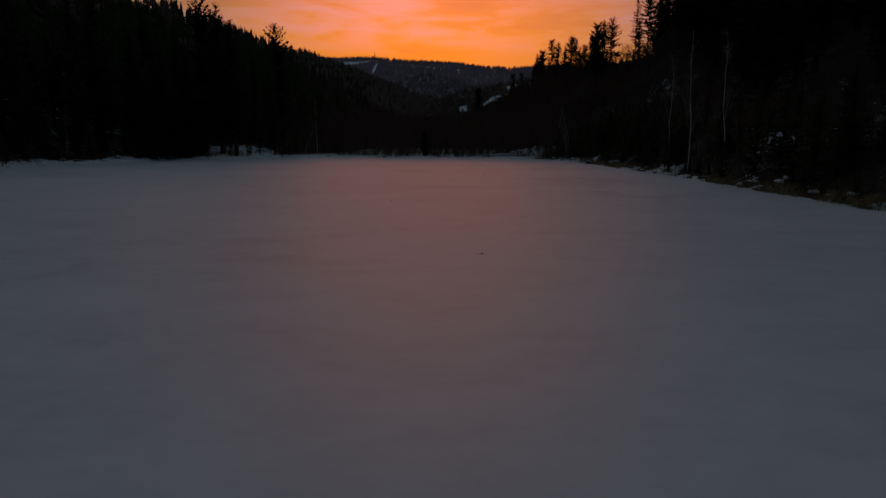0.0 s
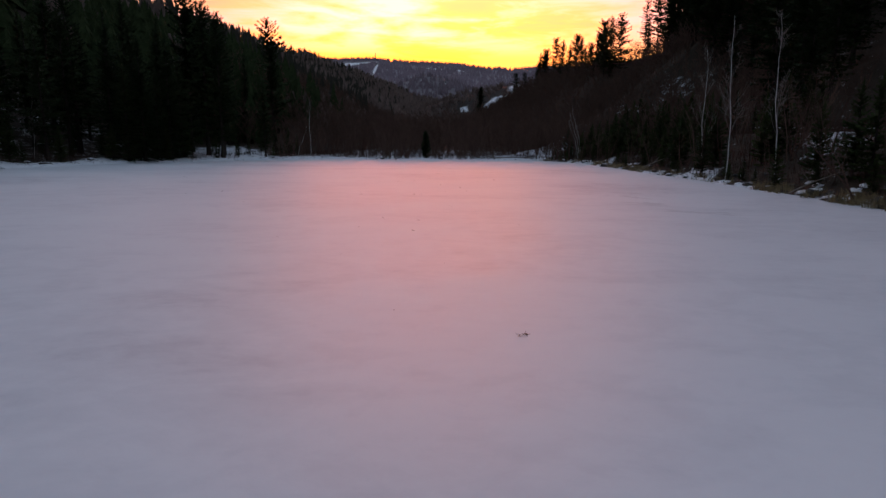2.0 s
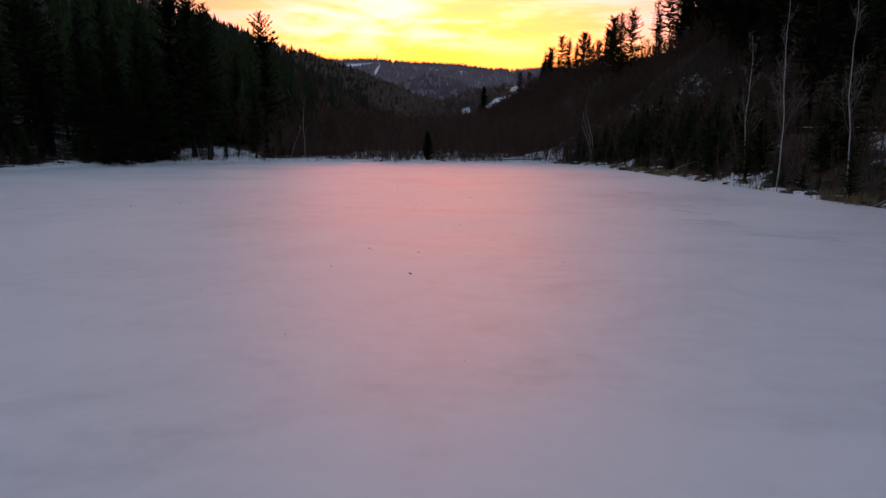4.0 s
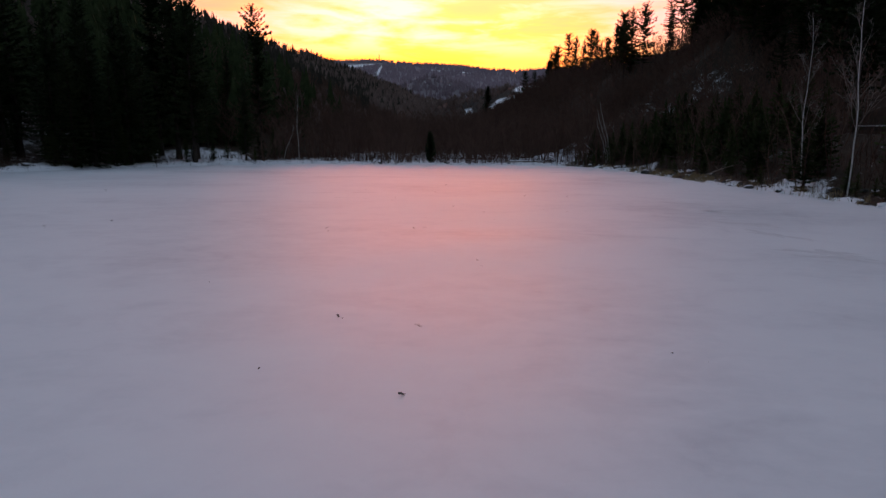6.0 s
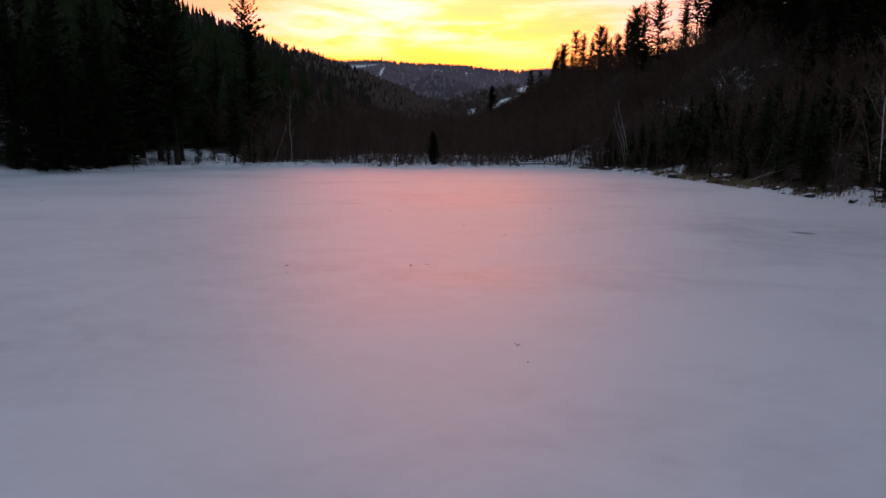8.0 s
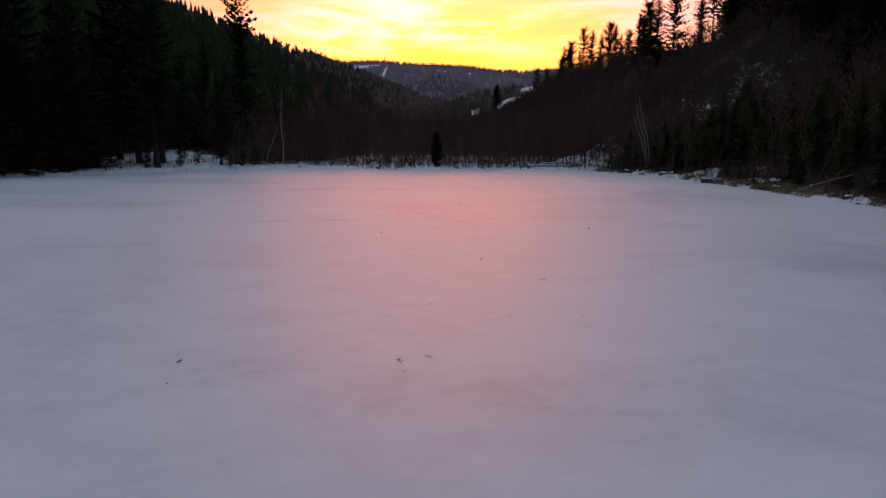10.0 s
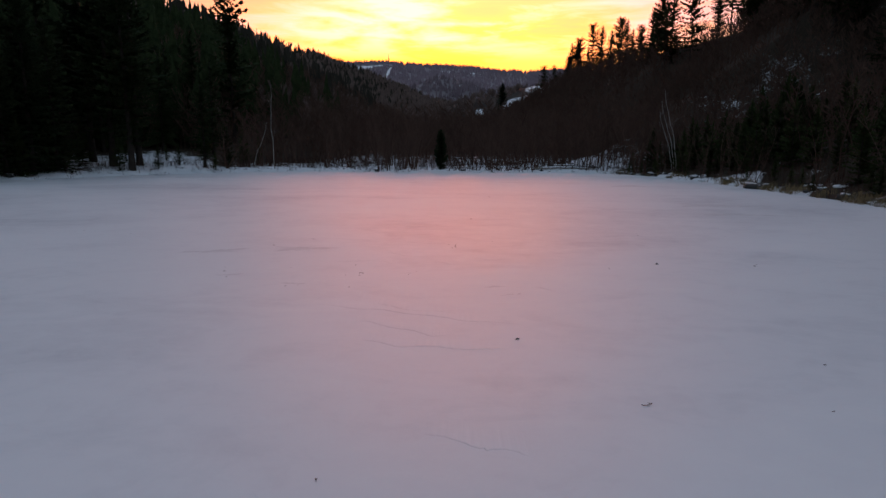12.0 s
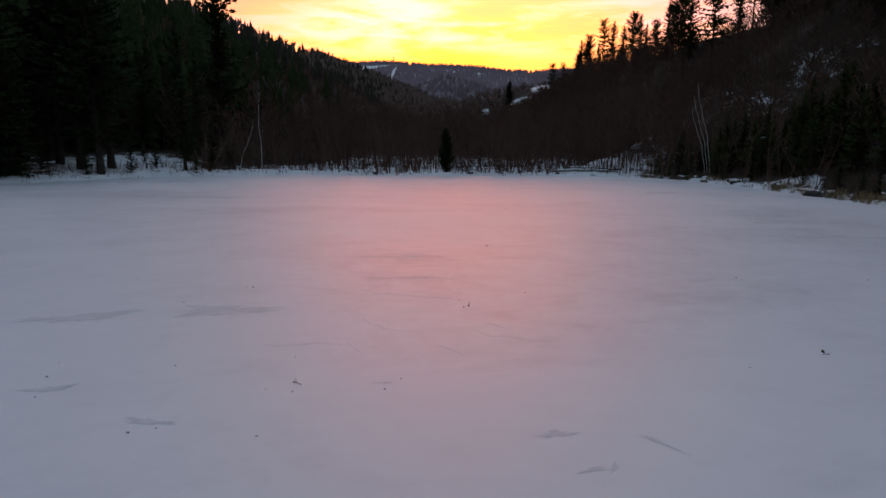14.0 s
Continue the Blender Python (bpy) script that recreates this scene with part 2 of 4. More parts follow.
# ---------------------------------------------------------------- the lie of the land
SHORE = [(23.5, -40), (22.9, 0), (23.4, 28), (24.3, 36), (24.9, 46), (25.6, 55), (26, 60), (26.2, 72), (26.7, 84), (27.2, 97), (27, 105), (26, 113), (24.5, 118.5), (20.5, 122.3), (9, 123.5), (-6, 122.6), (-16, 124.6), (-24, 121), (-31, 116.3), (-36.3, 109), (-39.5, 101), (-45.4, 93), (-48.2, 84), (-49.4, 70), (-51.5, 40), (-55, 0), (-52, -40), (-40, -70), (0, -80), (18, -65)]
LEFT_RIDGE = [(-300, -200, 150), (-230, 60, 115), (-165, 200, 74), (-140, 330, 66), (-150, 560, 80), (-160, 900, 108), (-70, 1300, 105), (104, 1500, 64), (190, 1650, 36)]
# unseen ridge behind the camera, added to keep low sky light off the trees
UNSEEN_BACK_RIDGE = [(-500, -260, 150), (0, -330, 130), (400, -260, 140)]
RIGHT_RIDGE = [(150, -120, 100), (120, 60, 88), (92, 140, 54), (86, 165, 38), (80, 182, 32), (73, 194, 29), (66, 205, 28.5), (63, 247, 30), (62, 296, 31), (60, 316, 28), (67, 350, 12), (84, 400, 3)]
FAR_RIDGE = [(-2200, 2500, 420), (-452, 2500, 310), (-308, 2500, 312), (-204, 2500, 316), (-139, 2500, 308), (5, 2500, 304), (125, 2500, 298), (245, 2500, 286), (365, 2500, 280), (900, 2500, 320), (2200, 2500, 380)]
MID_RIDGE = [(-420, 1900, 120), (-150, 1900, 135), (-60, 1900, 172), (0, 1900, 194), (60, 1900, 188), (110, 1900, 174), (190, 1900, 138), (255, 1900, 106), (330, 1900, 70)]
MEADOW = [(420, 900, 106), (230, 950, 88), (150, 980, 84), (110, 990, 74), (60, 990, 64), (20, 980, 52)]
# open snow on the far hills: middle, half lengths
CLEARINGS = [(-285, 2400, 60, 55), (-225, 2440, 40, 35), (-178, 2300, 9, 190), (30, 2390, 64, 24), (-30, 2405, 26, 16), (150, 2380, 36, 20), (64, 1872, 16, 14), (-4, 1868, 9, 9), (152, 948, 25, 42), (110, 905, 25, 30), (62, 920, 11, 14)]


def to_line(px, py, line, closed=False):
    """Distance to a line of corners, and the height carried along it."""
    pts = np.array(line, float)
    if closed:
        pts = np.vstack([pts, pts[:1]])
    best, high = np.full(px.shape, 1e9), np.zeros(px.shape)
    for a, b in zip(pts[:-1], pts[1:]):
        ab = b[:2] - a[:2]
        s = np.clip(((px - a[0]) * ab[0] + (py - a[1]) * ab[1]) / (ab @ ab), 0, 1)
        d = np.hypot(px - a[0] - s * ab[0], py - a[1] - s * ab[1])
        nearer = d < best
        best = np.where(nearer, d, best)
        if len(a) > 2:
            high = np.where(nearer, a[2] + s * (b[2] - a[2]), high)
    return best, high


def off_shore(px, py):
    """Metres from the shoreline, positive on land."""
    d, _ = to_line(px, py, SHORE, True)
    inside = np.zeros(px.shape, bool)
    for (ax, ay), (bx, by) in zip(SHORE, SHORE[1:] + SHORE[:1]):
        if ay != by:
            inside ^= ((ay > py) != (by > py)) & (px < (bx - ax) * (py - ay) / (by - ay) + ax)
    return np.where(inside, -d, d)


def waves(px, py, size):
    return (np.sin(px / size + 1.3 * np.sin(py / size * 0.7)) + np.sin(py / size * 1.13 + 1.7 * np.sin(px / size * 0.53 + 2.0)) + 0.6 * np.sin((px + py) / size * 2.3 + np.sin(py / size * 1.9))) / 2.6


def land(px, py):
    px, py = np.asarray(px, float), np.asarray(py, float)
    d = off_shore(px, py) + 0.45 * waves(px, py, 1.9) + 0.25 * waves(px, py, 0.7)
    hills = np.zeros(px.shape)
    for line, k in ((LEFT_RIDGE, 0.5), (RIGHT_RIDGE, 0.65), (UNSEEN_BACK_RIDGE, 0.6), (FAR_RIDGE, 0.28), (MID_RIDGE, 0.5), (MEADOW, 0.3)):
        dist, top = to_line(px, py, line)
        hills = np.maximum(hills, top - k * dist)
    floor = 0.24 + np.clip(py - 126, 0, 900) * 0.016
    hills = np.maximum(hills + 1.2 * waves(px, py, 23) * np.clip(hills / 10, 0, 1), 0)
    # flat woodland floor on one side; a bank, a terrace with a track and then the slope on the other
    flat = 0.10 * np.clip(d - 2, 0, 22) + 0.5 * np.clip(d - 24, 0, None) + 0.7 * np.clip(d - 48, 0, None) * (px > 20)
    shelf = 16 + 16 * np.exp(-((py - 66) / 14) ** 2)
    bank = 0.52 * np.clip(d - 1.2, 0, 8) + 0.62 * np.clip(d - shelf, 0, None)
    side = np.clip((px - 12) / 12, 0, 1) * np.clip((122 - py) / 22, 0, 1)
    z = floor + np.minimum(hills, flat * (1 - side) + bank * side)
    # an old snow bank along the wooded shore
    z = z + 0.4 * np.clip((-px - 14) / 10, 0, 1) * np.clip((d - 0.3) / 1.6, 0, 1) * (0.75 + 0.5 * waves(px, py, 3.4))
    z = z + 0.16 * waves(px, py, 2.6) * np.clip(d / 3, 0, 1) + 0.09 * waves(px, py, 0.9) * np.clip(d / 2, 0, 1)
    lip = np.clip((d + 0.25) / 0.7, 0, 1)
    return np.where(d < 0.45, -0.6 + lip * (np.maximum(z, 0.12) + 0.6), z)


def cover(px, py):
    """Share of bare litter near by and of woods far off."""
    d = off_shore(px, py)
    left = np.clip((-px - 20) / 14, 0, 1) * np.clip((d - 1.2) / 2.5, 0, 1)
    lane = 0.85 * np.exp(-(((px + 37) / 7.5) ** 2 + ((py - 122) / 11) ** 2) ** 2)
    right = np.clip((px - 14) / 10, 0, 1) * np.clip((d + 0.6 - 2.0 * np.exp(-((py - 66) / 9) ** 2) - 2.6 * np.exp(-((py - 103) / 11) ** 2) + 0.8 * np.sin(py * 0.9) * np.sin(py * 0.37)) / 0.9, 0, 1) * np.clip((128 - py) / 14, 0, 1)
    open_snow = sum(0.16 * np.exp(-(((px - x) / 4.5) ** 2 + ((py - y) / 6) ** 2)) for x, y in ((59, 151), (48.5, 150), (45.5, 132), (45, 115.5), (32, 148)))
    litter = 0.22 + (0.16 + 0.12 * waves(px, py, 2.1)) * np.clip((py - 124) / 4, 0, 1) * (1 - lane) + 0.46 * left * (1 - lane) + 0.55 * right - 0.32 * right * np.exp(-((py - 62) / 11) ** 4) * np.clip((d - 4.5) / 3, 0, 1) * np.clip((px - 0.54 * py) / 4, 0, 1)
    litter = litter + 0.5 * np.clip((py - 150) / 60, 0, 1) + 0.35 * np.clip((py - 400) / 100, 0, 1) + (0.40 * np.clip((d - 4) / 8, 0, 1) - open_snow) * np.clip((px - 26) / 10, 0, 1) * np.clip((py - 108) / 8, 0, 1) + 0.6 * np.clip((-90 - py) / 50, 0, 1)
    litter = litter + 0.3 * np.exp(-((px - 29.5) / 5.5) ** 2 - ((py - 122) / 7) ** 2)
    litter = litter + 0.5 * np.clip((py - 134) / 20, 0, 1) * np.clip((-px - 16) / 10, 0, 1)
    wooded = np.clip((py - 380) / 80, 0, 1)
    for x, y, a, b in CLEARINGS:
        hole = 1 - np.exp(-(((px - x) / a) ** 2 + ((py - y) / b) ** 2) ** 2)
        wooded, litter = wooded * hole, litter * hole
    return litter, wooded


def land_at(x, y):
    return float(land(np.array([x]), np.array([y]))[0])


def steps(lo, a, b, hi, fine, grow):
    out = list(np.arange(a, b + fine / 2, fine))
    v, s = out[-1], fine
    while v < hi:
        s *= grow
        v += s
        out.append(v)
    v, s, low = a, fine, []
    while v > lo:
        s *= grow
        v -= s
        low.append(v)
    return np.array(low[::-1] + out)


def mesh_of(name, verts, faces, mat, smooth=False):
    me = bpy.data.meshes.new(name)
    me.from_pydata([tuple(v) for v in verts], [], faces)
    me.materials.append(mat)
    if smooth:
        me.polygons.foreach_set("use_smooth", [True] * len(me.polygons))
    me.update()
    return me


def build_ground():
    xs, ys = steps(-2600, -64, 56, 2600, 0.8, 1.05), steps(-500, 25, 150, 4200, 0.8, 1.022)
    gx, gy = (g.ravel() for g in np.meshgrid(xs, ys))
    gz = land(gx, gy)
    n = len(xs)
    faces = [(j * n + i, j * n + i + 1, (j + 1) * n + i + 1, (j + 1) * n + i) for j in range(len(ys) - 1) for i in range(n - 1)]
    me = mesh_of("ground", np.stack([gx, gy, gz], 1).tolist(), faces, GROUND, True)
    # haze put into the colour: the nearer far hill is darker than the ridge behind
    for name, values in zip(("litter", "wooded", "haze"), (*cover(gx, gy), np.clip((gy - 1480) / 150, 0, 1) * (0.7 + 0.3 * np.clip((gy - 1960) / 120, 0, 1)))):
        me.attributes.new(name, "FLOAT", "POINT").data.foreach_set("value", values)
    tagged(new("ground", me), "snow patched forest ground rising into wooded hills", "ground", kind="structure")
    pts = [(x * 1.02, (y - 30) * 1.02 + 30, 0) for x, y in SHORE]
    ice = new("frozen_lake", mesh_of("frozen_lake", pts, [tuple(range(len(pts)))], ICE))
    tagged(ice, "frozen lake under a thin sheet of smooth wind-blown snow", "frozen lake", kind="structure")


build_ground()


# ---------------------------------------------------------------- trees
def part(name, mesh, parent, label="", m=None):
    ob = new(name, mesh)
    ob.parent = parent
    if m is not None:
        ob.matrix_basis = m
    return tagged(ob, label)


def unit(v):
    return v / (math.sqrt(v[0] * v[0] + v[1] * v[1] + v[2] * v[2]) + 1e-9)


def cross(a, b):
    return np.array((a[1] * b[2] - a[2] * b[1], a[2] * b[0] - a[0] * b[2], a[0] * b[1] - a[1] * b[0]))


UP = np.array((0.0, 0.0, 1.0))


def tube(V, F, pts, radii, sides=5):
    """A tapered limb through pts."""
    start = len(V)
    for i, (p, r) in enumerate(zip(pts, radii)):
        d = unit(pts[min(i + 1, len(pts) - 1)] - pts[max(i - 1, 0)])
        a = unit(cross(d, (0.31, 0.95, 0.02) if abs(d[1]) < 0.8 else (1.0, 0.0, 0.0)))
        b = cross(d, a)
        for k in range(sides):
            w = 2 * math.pi * k / sides
            V.append(p + r * (math.cos(w) * a + math.sin(w) * b))
    for i in range(len(pts) - 1):
        for k in range(sides):
            q, s = start + i * sides, (k + 1) % sides
            F.append((q + k, q + s, q + sides + s, q + sides + k))
    F.append(tuple(range(start + len(pts) * sides - sides, start + len(pts) * sides)))


def frond(V, F, base, way, length, droop, width, rng, n=4):
    """A conifer's branch: a spine with ragged side sprays and hanging twigs."""
    side = unit(cross(way, UP))
    pts = []
    for i in range(n + 1):
        s = i / n
        pts.append(base + way * length * s + UP * length * (-droop * s ** 1.3 + 0.18 * s ** 3) + side * rng.normal(0, 0.025) * length)
    for i in range(n):
        w = width * length * (1.0 - 0.72 * i / n) * rng.uniform(0.7, 1.25)
        k = len(V)
        fwd = way * length * rng.uniform(0.14, 0.36)
        sag = UP * (w * 0.35)
        V += [pts[i], pts[i + 1], pts[i] + side * w + fwd - sag, pts[i] - side * w * rng.uniform(0.7, 1.1) + fwd - sag, pts[i] + fwd * 0.8 - UP * (w * rng.uniform(0.5, 1.0))]
        F += [(k, k + 1, k + 2), (k, k + 3, k + 1), (k, k + 4, k + 1)]


def conifer(seed, height, spread, bare=0.08, gap=0.6, open_crown=0.0, droop=0.35, limbs=6, needles=NEEDLES, blunt=0.8, thick=0.012):
    """Trunk and crown meshes of one conifer."""
    rng = np.random.default_rng(seed)
    V, F = [], []
    bend = rng.normal(0, 0.008, 2) * height

    def axis(h):
        return np.array((bend[0] * (h / height) ** 2, bend[1] * (h / height) ** 2, h))

    hs = np.linspace(0, height * 0.985, 9)
    radii = [thick * height * (1 - h / height) ** 0.85 * (1.5 if h == 0 else 1.0) + 0.012 for h in hs]
    tube(V, F, [axis(h) - UP * (0.6 if h == 0 else 0) for h in hs], radii, 8)
    # dead stubs below the crown
    h = 0.6
    while h < height * bare:
        w = rng.uniform(0, 2 * math.pi)
        out = np.array((math.cos(w), math.sin(w), rng.uniform(-0.3, 0.2)))
        tube(V, F, [axis(h), axis(h) + out * rng.uniform(0.4, 1.3)], [0.03, 0.008], 3)
        h += rng.uniform(0.25, 0.7)
    trunk = mesh_of("trunk", V, F, BARK, True)
    V, F = [], []
    h = height * bare
    while h < height * 0.99:
        s = (h - height * bare) / (height * (1 - bare))
        reach = spread * ((1 - s) ** blunt * min(1.0, 0.55 + 2.2 * s) + 0.03)
        for k in range(limbs):
            if rng.random() < open_crown:
                continue
            w = rng.uniform(0, 2 * math.pi)
            L = reach * rng.uniform(0.55, 1.15)
            way = np.array((math.cos(w), math.sin(w), 0.15 + 0.55 * s ** 2))
            frond(V, F, axis(h + rng.uniform(-0.3, 0.3) * gap), way, L, droop * (1.1 - s), 0.32, rng, 4 if L > 1 else 3)
        h += gap * (1.15 - 0.6 * s) * rng.uniform(0.75, 1.3)
    k = len(V)
    top = axis(height)
    V += [top + UP * 0.3, top + np.array((0.12, 0, -0.8)), top + np.array((-0.08, 0.1, -0.8)), top + np.array((-0.05, -0.12, -0.8))]
    F += [(k, k + 1, k + 2), (k, k + 2, k + 3), (k, k + 3, k + 1)]
    return [("trunk", trunk), ("crown", mesh_of("crown", V, F, needles))]


def grow(rng, V, F, base, way, length, radius, depth, sides, kids, twigs, wiggle=0.09, rise=0.06):
    """A bare limb with its side limbs and twigs."""
    n = (7, 3, 2)[min(depth, 2)]
    pts, p, d = [base], base.copy(), unit(way)
    for i in range(n):
        d = unit(d + rng.normal(0, wiggle, 3) + UP * rise)
        p = p + d * length / n
        pts.append(p)
    tube(V, F, pts, [radius * (1 - 0.85 * i / n) + 0.004 for i in range(n + 1)], sides)
    for k in range(kids[depth] if depth < len(kids) else 0):
        s = rng.uniform(0.2, 0.97)
        i = min(int(s * n), n - 1)
        q = pts[i] + (pts[i + 1] - pts[i]) * (s * n - i)
        w = rng.uniform(0, 2 * math.pi)
        out = np.array((math.cos(w), math.sin(w), rng.uniform(0.4, 1.3)))
        grow(rng, V, F, q, out + d * 0.7, length * rng.uniform(0.2, 0.4) * (1.2 - 0.6 * s), radius * 0.34 * (1.1 - 0.6 * s), depth + 1, 3, kids, twigs)
    if depth >= 1:
        for k in range(twigs):
            s = rng.uniform(0.2, 1.0)
            i = min(int(s * n), n - 1)
            q = pts[i] + (pts[i + 1] - pts[i]) * (s * n - i)
            w = rng.uniform(0, 2 * math.pi)
            out = np.array((math.cos(w), math.sin(w), rng.uniform(0.2, 1.2))) * length * rng.uniform(0.25, 0.6)
            side = unit(cross(out, (0.3, 0.5, 0.8))) * 0.013
            k0 = len(V)
            V += [q - side, q + side, q + out * 0.6 + side * 0.4, q + out]
            F += [(k0, k0 + 1, k0 + 2), (k0, k0 + 2, k0 + 3)]


def bare_stem(seed, height, radius, kids, twigs, mat, lean=0.12, rise=0.06):
    rng = np.random.default_rng(seed)
    V, F = [], []
    grow(rng, V, F, np.array((0, 0, -0.3)), np.array((lean, 0, 1.0)), height, radius, 0, 5, kids, twigs, rise=rise)
    return mesh_of("stem", V, F, mat)


def tree_thing(name, meshes, at, turn, size, label, category, group=""):
    root = new(name)
    root.matrix_basis = pose(*at, 0, 0, turn) @ Matrix.Diagonal((size, size, size, 1))
    for part_name, me in meshes:
        part(part_name, me, root)
    return tagged(root, label, category, group)


def spots(rng, count, x0, x1, y0, y1):
    """Chance places with the ground's height and the way to the shore."""
    xs, ys = rng.uniform(x0, x1, count), rng.uniform(y0, y1, count)
    return list(zip(xs.tolist(), ys.tolist(), land(xs, ys).tolist(), off_shore(xs, ys).tolist()))


def spaced(taken, x, y, gap):
    if any((x - a) ** 2 + (y - b) ** 2 < gap * gap for a, b in taken):
        return False
    taken.append((x, y))
    return True


SPRUCES = [conifer(11 + i, 22, 3.3 + 0.25 * i, bare=0.08 + 0.02 * i, gap=0.62) for i in range(5)]
OLD_FIRS = [conifer(21 + i, 26, 4.0, bare=0.13, gap=0.7, open_crown=0.12, droop=0.3, limbs=7, blunt=0.55) for i in range(3)]
BROAD_FIRS = [conifer(26 + i, 27, 4.6, bare=0.12, gap=0.95, open_crown=0.3, droop=0.12, limbs=7, blunt=0.36) for i in range(2)]
PINES = [conifer(31 + i, 18, 4.1 - 0.3 * i, bare=0.1 + 0.09 * i, gap=0.62, open_crown=0.2 + 0.05 * i, droop=0.25, limbs=8, blunt=0.33, thick=0.009) for i in range(4)]
SLIM = [conifer(36 + i, 18, 3.7, bare=0.06, gap=0.5, open_crown=0.1, droop=0.3, limbs=8, blunt=0.7) for i in range(2)]
NARROW = [conifer(38 + i, 20, 2.5, bare=0.3, gap=0.6, open_crown=0.22, droop=0.3, limbs=8, blunt=0.6, thick=0.01) for i in range(2)]
SMALL = [conifer(41 + i, 6, 1.5, bare=0.02, gap=0.3, droop=0.2, limbs=8, needles=YOUNG) for i in range(3)]
COLUMN = conifer(45, 6, 1.15, bare=0.01, gap=0.16, droop=-0.25, limbs=11, needles=NEEDLES, blunt=0.45)
STEMS = [bare_stem(51 + i, 9, 0.06, (8, 2), 3, TWIGS, lean=0.08 + 0.03 * (i % 4)) for i in range(9)]
TAKEN = []


def old_tree(pick, x, y, top, name, label):
    """A tree whose crown ends at a known height."""
    z = land_at(x, y)
    TAKEN.append((x, y))
    me = pick[1][1]
    full = max(v.co.z for v in me.vertices)
    tree_thing(name, pick, (x, y, z), (x * 37 + y * 11) % 360, (top - z) / full, label, "tree")


def plant_marked_trees():
    old_tree(BROAD_FIRS[0], -34.0, 145.8, 30.3, "fir", "old broad-topped fir rising above its neighbours by the lake")
    old_tree(BROAD_FIRS[1], -42.0, 118.0, 30.0, "fir", "old broad-topped fir in the dense lakeside wood")
    old_tree(OLD_FIRS[1], -38.2, 115.4, 28.5, "fir", "old dark fir with a bare trunk on snowy ground")
    old_tree(OLD_FIRS[2], -36.2, 117.6, 26.0, "fir", "old dark fir with a bare trunk on snowy ground")
    old_tree(OLD_FIRS[1], -35.0, 113.4, 25.0, "fir", "thick trunked dark fir beside the frozen lake")
    old_tree(conifer(47, 26, 5.4, bare=0.05, gap=0.55, limbs=8, blunt=0.6), 29.6, 318.0, 32.0, "spruce", "lone tall spruce above the bare alders")
    old_tree(PINES[2], 43.5, 292.0, 36.0, "pine", "slender pine with a bare stem and sparse crown")
    old_tree(PINES[3], 48.0, 294.0, 36.5, "pine", "slender pine with a bare stem and sparse crown")
    crest = [(60.8, 241, 44.0, 4), (59.5, 254, 43.0, 5), (58.2, 298, 45.0, 0), (57.8, 310, 44.0, 5), (59.4, 210, 40.0, 0), (59.0, 199, 43.0, 4), (55.0, 177.5, 39.0, 3), (55.0, 192.0, 38.0, 6), (68.0, 194.0, 48.6, 7), (73.7, 199.0, 52.0, 3), (73.5, 189.5, 52.0, 4), (74.4, 185.6, 52.0, 5), (76.5, 192.0, 54.0, 5), (71.8, 184.0, 49.0, 4), (75.4, 180.6, 51.0, 4), (77.0, 186.0, 53.0, 6), (78.5, 184.0, 55.0, 4), (81.5, 187.0, 57.0, 5), (76.8, 182.6, 53.0, 5), (82.5, 179.0, 57.0, 4), (79.5, 190.0, 55.0, 5), (80.0, 179.0, 54.0, 0), (84.0, 183.0, 58.0, 4), (84.5, 172.0, 58.0, 5), (88.0, 176.0, 62.0, 1), (87.0, 163.0, 62.0, 4), (71.0, 200.0, 43.0, 4), (60.5, 247, 45.7, 0), (58.4, 262, 46.0, 5), (57.6, 272, 48.5, 2), (57.5, 292, 47.1, 1), (57.4, 305, 47.2, 4), (59.7, 215, 41.4, 5), (58.9, 205, 43.1, 1), (61.0, 236, 40.0, 4), (60.0, 225, 39.0, 0), (59.0, 283, 42.0, 4), (58.5, 315, 43.0, 0)]
    for x, y, top, k in crest:
        pick = (PINES + SLIM + NARROW)[k]
        old_tree(pick, x, y, top, "pine" if k < 4 else "spruce", "tall sparse pine standing against the evening sky" if k < 4 else "slim dense spruce standing against the evening sky" if k < 6 else "narrow spruce with a bare lower trunk on the crest")
    rng = np.random.default_rng(17)
    for y in np.arange(204, 322, 6.1).tolist():
        x = float(np.interp(y, [164, 186, 205, 247, 296, 316], [67, 63.5, 61, 62.5, 61.5, 60])) + rng.uniform(-4, 1.5)
        if spaced(TAKEN, x, y, 1.6):
            old_tree(SLIM[int(y) % 2] if rng.random() < 0.5 else NARROW[0], x, y, land_at(x, y) + rng.uniform(4.0, 7.0), "spruce", "shorter dark spruce among the tall trees on the crest")
    old_tree(COLUMN, 0.55, 126.0, 5.85, "cypress", "small dense columnar evergreen at the snowy water's edge")


def plant_skirted():
    """Spruces at the wooded shore, with branches hanging to the snow."""
    skirted = [conifer(61 + i, 18, 3.2, bare=0.012, gap=0.5, droop=0.45, limbs=9) for i in range(2)]
    for i, (x, y, top) in enumerate([(-43.4, 97.2, 15), (-41.9, 99.0, 18), (-41.0, 101.8, 14), (-40.2, 104.4, 19), (-39.4, 107.0, 16), (-43.6, 100.8, 20), (-42.0, 106.0, 20), (-45.4, 96.8, 19), (-41.8, 103.4, 11)]):
        TAKEN.append((x, y))
        tree_thing("spruce", skirted[i % 2], (x, y, land_at(x, y)), 67 * i, top / 18, "dark spruce with branches hanging to the snowy shore", "tree", "spruces round the lake")


